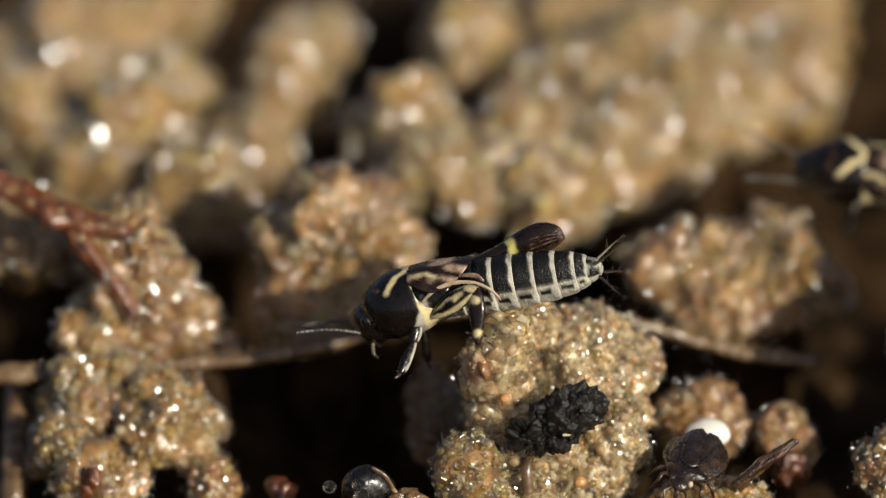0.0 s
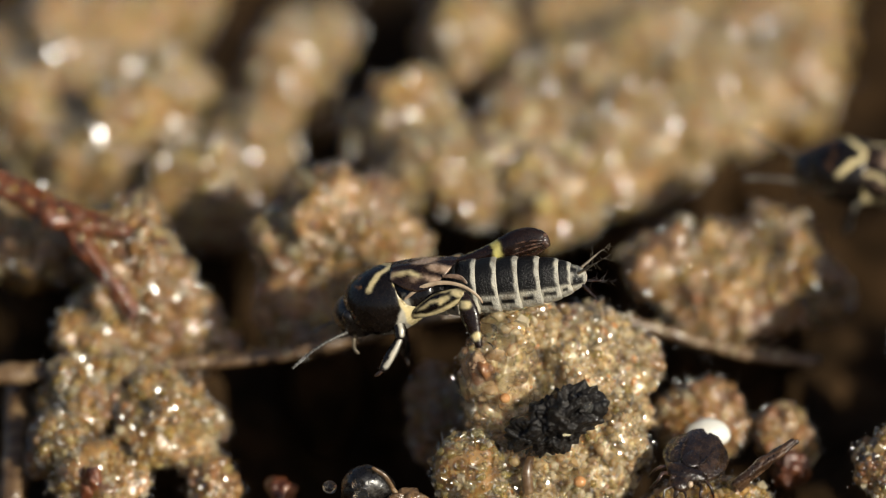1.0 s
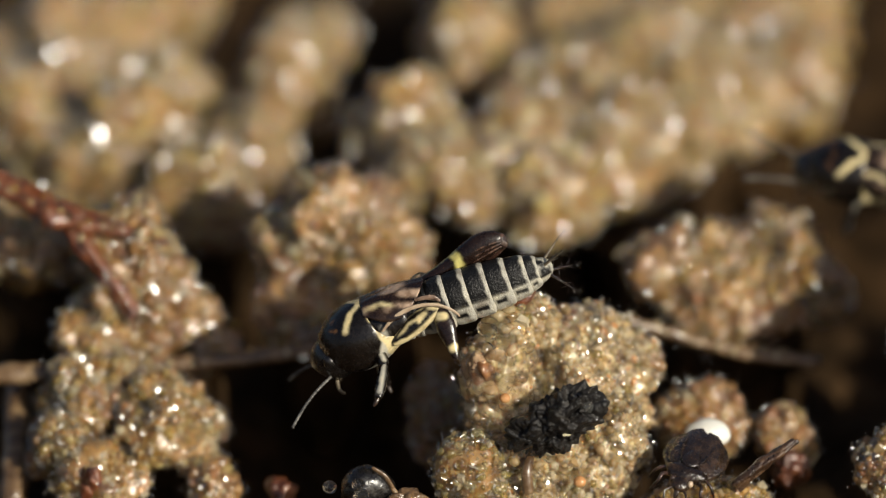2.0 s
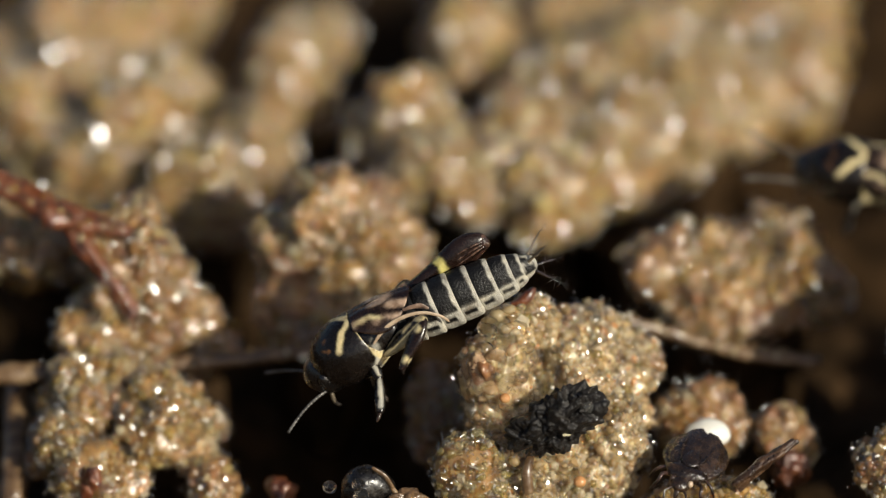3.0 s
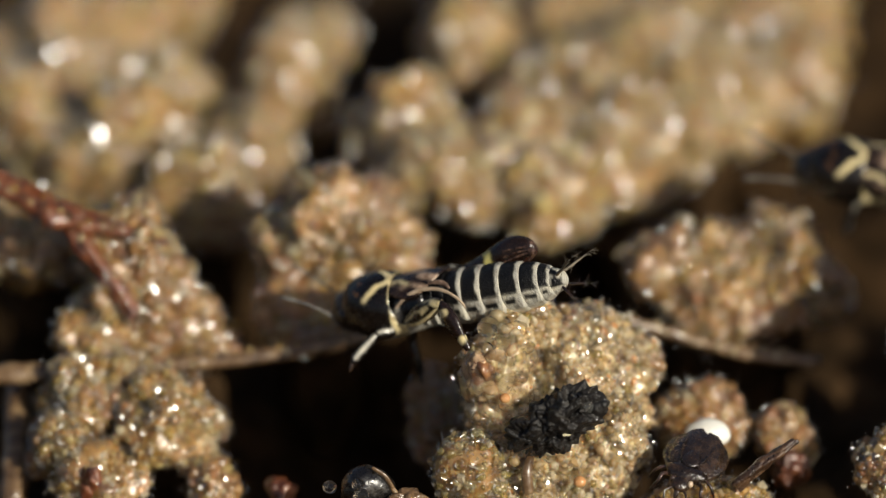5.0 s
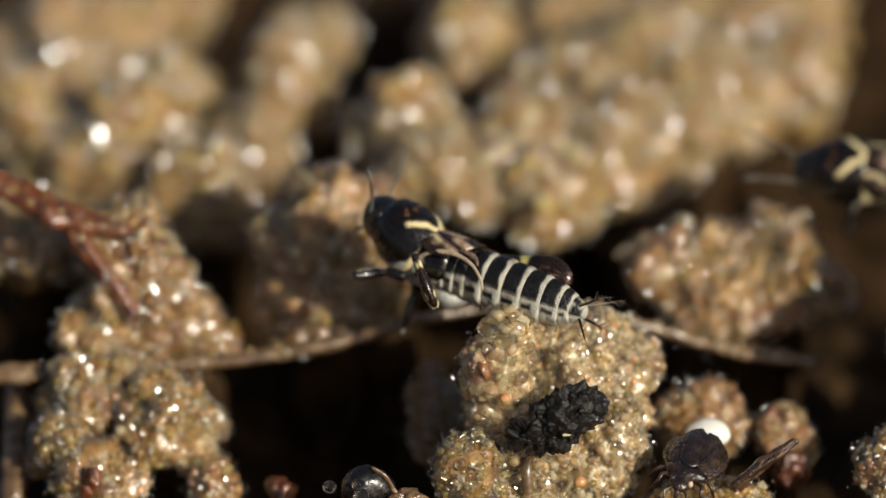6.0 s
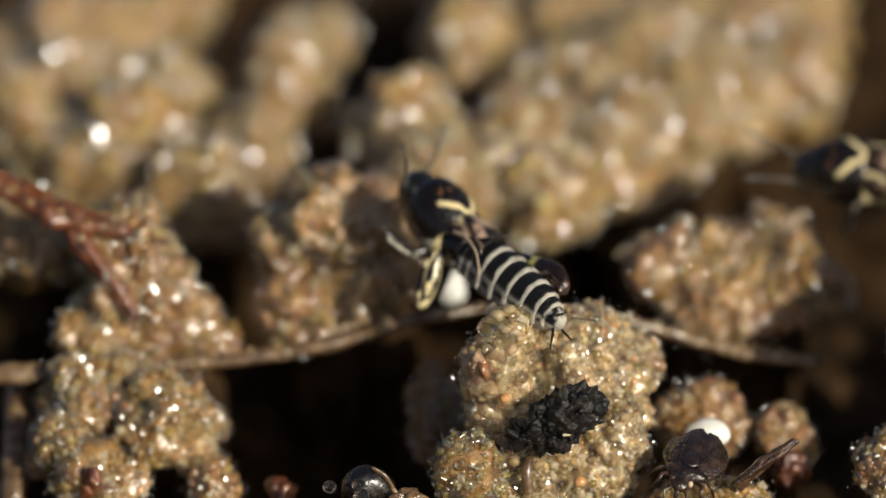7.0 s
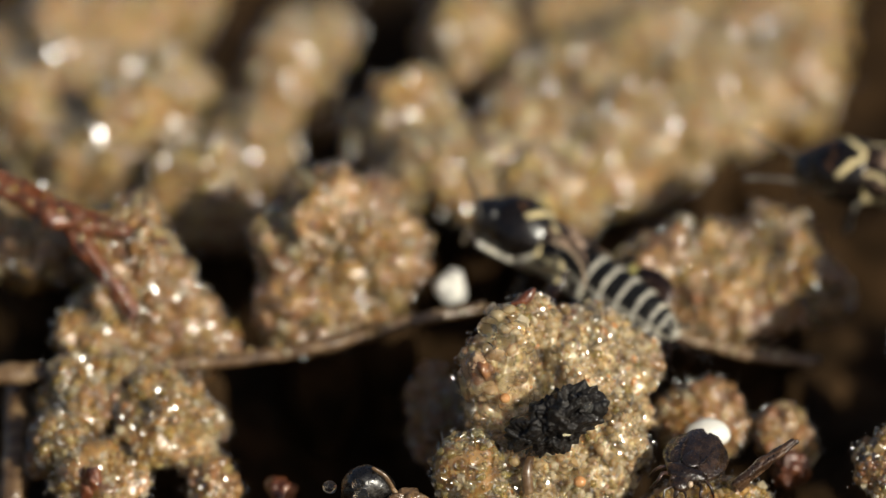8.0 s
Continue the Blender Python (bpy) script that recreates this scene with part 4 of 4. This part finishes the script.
    part("hind_tibia", tube(round_ends([(2.36, 0.0, -0.12, 0.08, 0.08), (1.7, 0.05, -0.30, 0.06, 0.11), (0.7, 0.05, -0.34, 0.05, 0.05)]), 12, 5, rough=0.3, freq=4), M_KNEE, hind)
    part("knee", blob((2.33, 0, -0.06), (0.13, 0.16, 0.16), 4, 0.5, 5.0, 3, 0.2), M_RIDGE, hind, "ridged brown knee")
    legs["hind"] = hind
    return root, legs


HOPPER, HOPPER_LEGS = cricket("black and cream banded pygmy mole cricket on a sand clod")
OTHER = copy_thing(HOPPER, pose(10.96 * MM, 5.72 * MM, 3.28 * MM, -24, -6, 172))
for q in OTHER.children_recursive:
    if q.name.startswith("antenna"):
        near = q.location.y > 0
        q.matrix_basis = limb((2.8, 0.28 if near else -0.28, -0.45), [3.87, 0.75, 0.14] if near else [4.25, -0.41, 0.24])
tagged(OTHER, "black and cream pygmy mole cricket on a far sand clod")


# ---- bark scraps, beads and small bugs ----
def scraps():
    o = Vector((2.5, -2.38, 2.18))
    root = thing("bark_scrap", "crumpled wet black scrap of bark stuck to a sand clod", "bark scrap", o)
    bm = blob((0, 0, 0), (0.98, 0.46, 0.62), 6, 0.35, 1.7, 31, 0.34)
    bm.transform(Matrix.Rotation(radians(-38), 4, "Y"))
    part("bark", bm, M_BLACK, root)
    bm = blob((0, 0, 0), (0.30, 0.22, 0.2), 4, 0.4, 2.6, 32, 0.2)
    bm.transform(Matrix.Translation((0.86, -0.05, 0.48)) @ Matrix.Rotation(radians(-20), 4, "Y"))
    part("flake", bm, M_BLACK, root)
    bm = tube(round_ends([(0.55, -0.1, 0.35, 0.07, 0.15), (0.64, -0.12, 0.62, 0.06, 0.15), (0.74, -0.1, 0.76, 0.03, 0.03)]), 10, 4, rough=0.4, freq=4)
    part("flake", bm, M_BLACK, root)
    bm = tube(round_ends([(-0.5, -0.1, -0.3, 0.2, 0.12), (-0.85, -0.12, -0.25, 0.16, 0.1), (-1.1, -0.1, -0.12, 0.06, 0.05)]), 12, 4, rough=0.5, freq=3)
    part("flake", bm, M_BLACK, root)
    rng = random.Random(9)
    for k in range(22):
        w = rng.uniform(0, 6.3)
        u = math.sqrt(rng.random())
        v, f = CRYSTALS[k % len(CRYSTALS)]
        me = bpy.data.meshes.new("flake")
        size = np.array([rng.uniform(0.07, 0.17), rng.uniform(0.05, 0.10), rng.uniform(0.03, 0.05)])
        me.from_pydata((v * size * MM).tolist(), [], f.tolist())
        me.materials.append(M_BLACK)
        ob = new("flake", me)
        ob.parent = root
        ob.matrix_basis = (Matrix.Translation(Vector((math.cos(w) * u * 0.85, -0.42 + 0.28 * u * u, math.sin(w) * u * 0.62 + 0.36 * math.cos(w) * u)) * MM)
                           @ Euler((rng.uniform(-0.8, 0.8), rng.uniform(-1.2, 0.4), rng.uniform(-0.8, 0.8))).to_matrix().to_4x4())
    part("sliver", tube(round_ends([(0.15, -0.5, 0.0, 0.035, 0.03), (0.3, -0.5, 0.02, 0.035, 0.03)]), 8, 3), M_CREAM, root, "pale wood sliver")

    def bead(at, r, mat, label, category="water drop", name="water_drop", flat=0.9):
        ob = part(name, blob((0, 0, 0), (r, r, r * flat), 4, 0.08, 2.0 / r, 5), mat)
        ob.location = Vector(at) * MM
        tagged(ob, label, category, "beads on the sand")

    bead((2.96, -2.4, 2.88), 0.15, M_DROP, "clear water drop on black bark")
    bead((3.21, -2.47, 2.69), 0.2, M_BEAD, "rounded clear quartz grain on black bark", "grain", "quartz_grain")
    for at, r in (((-2.51, -2.7, 0.67), 0.16), ((-1.87, -3, 0.94), 0.15), ((-1.8, -3.21, 0.81), 0.17), ((1.05, -0.7, 3.67), 0.2), ((2.52, -0.39, 2.77), 0.08)):
        bead(at, r, M_GLASS, "rounded clear quartz grain, wet", "grain", "quartz_grain")
    for k, (at, r) in enumerate((((0.98, -0.84, 3.63), 0.24), ((0.65, -0.82, 3.21), 0.2), ((0.98, -1.16, 3.32), 0.17), ((1.41, -0.63, 3.68), 0.17), ((1.3, -1.03, 3.44), 0.15), ((1.51, -1.31, 3.09), 0.16),
                                 ((1.1, -1.51, 2.92), 0.14), ((0.73, -1.56, 2.35), 0.15), ((1.7, -0.79, 3.34), 0.15), ((4.05, 0.27, 2.03), 0.18), ((3.65, -1.35, 1.75), 0.15))):
        v, f = FORMS_FINE[k % len(FORMS_FINE)]
        me = bpy.data.meshes.new("quartz_grain")
        me.from_pydata((v * np.array([r, r * 0.9, r * 0.8]) * MM).tolist(), [], f.tolist())
        me.materials.append(M_GLASS)
        me.shade_smooth()
        ob = new("quartz_grain", me)
        ob.matrix_basis = Matrix.Translation(Vector(at) * MM) @ pose(0, 0, 0, k * 50, k * 37, k * 71)
        tagged(ob, "large clear glassy quartz grain, wet", "grain", "beads on the sand")
    for at, r in (((1.37, -1.84, 2.46), 0.12), ((3.03, -2.64, 0.77), 0.14)):
        bead(at, r, M_ORANGE, "rounded orange sand grain, wet", "grain", "orange_grain")
    ob = part("pink_grain", blob((0, 0, 0), (0.2, 0.32, 0.5), 5, 0.9, 1.6, 41, 0.2), M_PINK)
    ob.matrix_basis = Matrix.Translation(Vector((0.7, -1.17, 2.81)) * MM) @ pose(0, 0, 0, 8, -6, 20)
    tagged(ob, "large flat pinkish speckled grain in a sand clod", "grain")

    root = thing("seed_husk", "glossy black domed husk with a thin brown rim", "husk", (-1.7, -2.44, 0.34))
    part("shell", blob((0, 0, 0), (0.62, 0.5, 0.72), 5, 0.15, 1.2, 51, 0.04), M_CHITIN, root)
    part("rim", tube(round_ends([(0.15, -0.1, 0.72, 0.03, 0.05), (0.42, -0.16, 0.54, 0.04, 0.06), (0.60, -0.2, 0.22, 0.05, 0.06), (0.72, -0.2, -0.02, 0.1, 0.1)]), 10, 5), M_STEM, root, "thin brown rim")
    root = thing("stem_crumb", "brown crumb of dry stem with a pale end", "crumb", (-0.86, -2.78, 0.38))
    part("crumb", blob((0, 0, 0), (0.42, 0.3, 0.2), 5, 0.7, 2.4, 52, 0.35), M_STEM, root)


scraps()


def small_bug():
    """Length along x, head ahead; stands with its belly down."""
    root = thing("small_bug", "small dark brown shiny bug on wet sand", "bug")
    bm = blob((-0.25, 0, 0.16), (0.80, 0.66, 0.24), 5, 0.04, 2.2, 61, 0.04)
    for v in bm.verts:                            # a sharp side rim
        v.co.y *= 1.1 if abs(v.co.z - 0.16) < 0.07 else 1.0
    part("abdomen", bm, M_BUG, root)
    for side in (1, -1):
        bm = blob((0, 0, 0), (0.64, 0.34, 0.075), 5, 0.06, 3.0, 62 + side, 0.05)
        bm.transform(Matrix.Translation((-0.30, side * 0.25, 0.36)) @ Matrix.Rotation(radians(-side * 17), 4, "X") @ Matrix.Rotation(radians(side * 9), 4, "Z"))
        part("wing_case", bm, M_BUG, root, "glossy brown wing case")
        part("rib", tube(round_ends([(0.2, side * 0.24, 0.43, 0.02, 0.02), (-0.3, side * 0.33, 0.44, 0.022, 0.022), (-0.8, side * 0.24, 0.32, 0.015, 0.015)]), 8, 5), M_BUG, root)
    bm = blob((0, 0, 0), (0.32, 0.24, 0.06), 4, 0.04, 3, 64)
    for v in bm.verts:                            # a triangle that points back
        v.co.y *= 0.45 + 1.1 * (v.co.x + 0.32)
    bm.transform(Matrix.Translation((0.08, 0, 0.43)))
    part("shield", bm, M_BUG, root)
    bm = blob((0.45, 0, 0.24), (0.24, 0.52, 0.19), 5, 0.05, 3, 65, 0.04)
    for v in bm.verts:
        v.co.y *= 1.0 - 0.9 * (v.co.x - 0.4)
    part("collar", bm, M_BUG, root)
    head = part("head", blob((0.72, 0, 0.16), (0.24, 0.22, 0.15), 4, 0.06, 3, 66, 0.04), M_BUG, root)
    for side in (1, -1):
        part("eye", blob((0.70, side * 0.21, 0.22), (0.08, 0.07, 0.08), 3, 0.0), M_STRIP if side > 0 else M_KNEE, head, "round pale shiny eye" if side > 0 else "round dark eye")
        part("feeler", tube(round_ends([(0.85, side * 0.1, 0.15, 0.03, 0.03), (1.02, side * 0.25, 0.1, 0.025, 0.025), (1.15, side * 0.22, 0.0, 0.02, 0.02)]), 8, 4), M_BUG, head)
        for x, out, fwd in ((0.5, 0.5, 0.3), (0.3, 0.66, 0.2)):
            part("leg", tube(round_ends([(x, side * 0.3, 0.12, 0.04, 0.04), (x + fwd * 0.5, side * 0.46, 0.2, 0.045, 0.045), (x + fwd, side * out, 0.12, 0.035, 0.035),
                                         (x + fwd * 1.2, side * (out + 0.12), -0.15, 0.02, 0.02)]), 8, 5), M_KNEE, root)
    part("snout", tube(round_ends([(0.90, 0, 0.12, 0.07, 0.06), (1.0, 0, 0.02, 0.05, 0.05), (1.02, 0, -0.12, 0.02, 0.02)]), 10, 4), M_BUG, head)
    return root


BUG = small_bug()


def bug_pose():
    a, b = Vector((5.7, -1.81, 0.94)), Vector((5.14, -3.22, 0.79))
    x = (b - a).normalized()
    y = Vector((0.1, -0.25, 1.0)).cross(x).normalized()
    return Matrix.Translation((a + x * 0.55) * MM) @ Matrix((x, y, x.cross(y))).transposed().to_4x4()


BUG.matrix_basis = bug_pose()


# ---- what moves ----
def motions():
    rows = [(0, 0.82, -0.28, 4.41, 14.8, 12.8, 176.6), (0.5, 0.77, -0.27, 4.42, 14, 10.9, 176.3), (0.9, 0.48, -0.24, 4.36, 13.4, 9.5, 174.6),
            (1.2, 0.42, -0.24, 4.37, 13, 9.9, 175.7), (1.5, 0.3, -0.29, 4.4, 12.6, 10.2, 178.2), (1.7, 0.06, -0.5, 4.19, 12.3, 15.2, -176.2),
            (2.8, -0.44, -0.67, 4.05, 10, 19.6, -169.6), (3.2, -0.5, -0.73, 3.95, 10.3, 23.2, -168.4), (3.6, -0.47, -0.7, 3.88, 10.5, 23.7, -171.6),
            (3.8, -0.28, -0.68, 3.91, 10.6, 21.6, -173.8), (4.2, -0.18, -0.56, 3.87, 10.5, 23.8, -177.5), (4.5, 0.05, -0.04, 3.72, 9.4, 25.3, 168.3),
            (4.7, 0.15, 0.2, 3.63, 12.6, 25.3, 164.7), (5.8, 0.68, 0.79, 3.91, 30.9, 1.6, 153), (6.2, 0.8, 1.01, 3.97, 29, -4.4, 144.6),
            (6.4, 0.7, 1.3, 3.78, 29, -3.9, 132.9), (6.8, 0.92, 1.47, 3.74, 29.7, -4.9, 125.8), (7, 1.04, 1.63, 3.72, 30, -2, 125.4),
            (7.4, 1.15, 1.84, 3.69, 31, 1.5, 123.7), (7.5, 1.4, 1.98, 3.71, 31.7, 3.2, 118.9), (7.6, 3.03, 3.69, 2.82, 32.5, -1, 139.8),
            (7.7, 3.63, 3.72, 2.03, 36.4, -9.2, 138.3), (8, 3.22, 3.78, 2.09, 33.7, -9.8, 138.6)]
    walk(HOPPER, [(t, pose(x * MM, y * MM, z * MM, rx, ry, rz)) for t, x, y, z, rx, ry, rz in rows])
    g = HOPPER_LEGS
    # hood: lifted when the animal rears up to turn
    lift = [(0.0, 8, 0, -8), (1.7, 10, 0, -8), (2.8, 10, 0, -18), (4.2, 8, 0, -18), (4.7, 0, 0, -30), (5.8, -32, 6, -22), (6.4, -30, 18, -18),
            (7.0, -27, 24, -15), (7.5, -22, 28, -10), (7.7, -8, 30, -8), (8.0, -8, 30, -8)]
    pivot = Matrix.Translation((1.25 * MM, 0, 0.1 * MM))
    walk(g["hood"], [(t, pivot @ pose(0, 0, 0, c, a, b) @ pivot.inverted() @ pose(-0.1 * MM, 0, 0)) for t, a, b, c in lift])
    # middle leg of the near side: knee and foot
    hip = (1.07, 0.55, -0.33)
    steps = [(0, (-0.06, 0.88, 0.22), (0.08, 1.23, -0.81)), (1, (-0.13, 0.8, 0.11), (-0.33, 1.1, -0.84)), (1.5, (-0.12, 0.87, 0.08), (-0.35, 1.16, -0.79)), (1.7, (-0.13, 0.49, 0.18), (-0.41, 0.77, -0.61)),
             (2.8, (-0.08, 0.89, 0.17), (0.62, 1.18, -0.39)), (3.4, (-0.02, 0.92, 0.27), (0.71, 1.24, -0.27)), (3.7, (-0.19, 0.23, 0.05), (0.1, 0.66, -0.86)), (4.1, (-0.02, 0.78, 0.34), (-0.11, 1.2, -0.75)),
             (4.5, (-0.08, 0.83, 0.2), (-0.19, 1.16, -0.93)), (4.7, (-0.07, 1, 0.11), (-0.28, 1.1, -0.71)), (5.8, (-0.17, 0.8, -0.64), (-0.24, 0.85, -1.49)), (6, (0.19, 1.4, -0.78), (0.68, 1.53, -0.15)),
             (6.2, (0.5, 1.19, -1.31), (0.83, 1.14, -0.22)), (6.4, (0.23, 0.98, -1.23), (0.63, 0.96, -0.19)), (7, (0.67, 0.68, -1.73), (1.05, 0.67, -0.69)), (7.5, (0.44, 1.12, -1.32), (0.67, 1.08, -0.41)),
             (7.7, (-0.06, 1.14, -0.08), (-0.06, 1.28, -0.99)), (8, (-0.07, 1.09, -0.01), (-0.09, 1.26, -0.9))]
    legs = [(t, *bent(hip, k, f, 1.3)) for t, k, f in steps]
    walk(g["middle", 1], [(t, a) for t, a, b in legs])
    walk(g["shin", 1], [(t, b) for t, a, b in legs])
    # fore leg of the near side
    hip = (1.5, 0.42, -0.5)
    steps = [(0, (1.6, 0.66, -0.83), (1.89, 1.15, -1.28)), (1.5, (1.41, 0.73, -0.77), (1.82, 1.1, -1.55)), (1.7, (1.41, 0.8, -0.65), (1.72, 1.29, -1.06)),
             (2.8, (1.47, 0.77, -0.73), (1.68, 1.28, -1.13)), (3.5, (1.36, 0.81, -0.57), (1.59, 1.33, -1.06)), (4, (1.56, 0.83, -0.55), (1.9, 1.35, -1.09)),
             (4.5, (1.38, 0.8, -0.38), (1.8, 1.34, -0.98)), (4.7, (1.66, 0.81, -0.5), (2.08, 1.33, -1.09)), (5.8, (2.02, 0.63, -0.31), (2.52, 1.15, -0.48)),
             (6.2, (2.03, 0.72, -0.66), (2.33, 1.26, -0.8)), (6.4, (1.88, 0.69, -0.46), (2.16, 1.23, -0.25)), (7, (1.59, 0.78, -0.69), (1.83, 1.37, -0.5)),
             (7.5, (1.74, 0.6, -0.15), (1.77, 1.08, 0.14)), (7.7, (1.67, 0.76, -0.67), (2.31, 1.31, -0.65)), (8, (1.62, 0.81, -0.6), (2.09, 1.35, -0.54))]
    legs = [(t, *bent(hip, k, f, 0.42)) for t, k, f in steps]
    walk(g["fore", 1], [(t, a) for t, a, b in legs])
    walk(g["fore_shin", 1], [(t, b) for t, a, b in legs])
    # hind leg: sinks as the animal turns
    walk(g["hind"], [(t, limb((0.4, -0.5, 0.30), (-1.95, -0.42, z))) for t, z in ((0.0, 0.80), (4.7, 0.80), (5.8, 0.56), (8.0, 0.56))])
    # feelers sweep the sand
    tips = [(0, (4.31, 0.65, 0.31)), (0.3, (4.27, 0.69, 0.3)), (0.7, (4.09, 1.02, -0.04)), (1.1, (3.98, 1.25, -0.54)), (1.4, (4.28, 0.95, -0.16)),
            (1.7, (4.07, 1.18, -0.57)), (2.8, (3.67, 1.13, -0.1)), (3.4, (3.69, 1.03, 0.06)), (3.7, (4.28, 0.76, 0.09)), (4, (4.25, 0.29, 0.51)),
            (4.3, (4.2, 0.42, 0.56)), (4.7, (4.43, 0.22, 0.8)), (5.3, (3.6, 1, 0.9)), (5.8, (3.5, 1, 1)), (6.6, (3.5, 1, 0.7)), (7.4, (3.5, 0.9, 0.9)),
            (8, (3.6, 0.9, 0.4))]
    for side in (1, -1):
        walk(g["antenna", side], [(t, limb((2.8, side * 0.28, -0.45), (x, side * y, z - 0.25 * (1 - side)))) for t, (x, y, z) in tips])


motions()
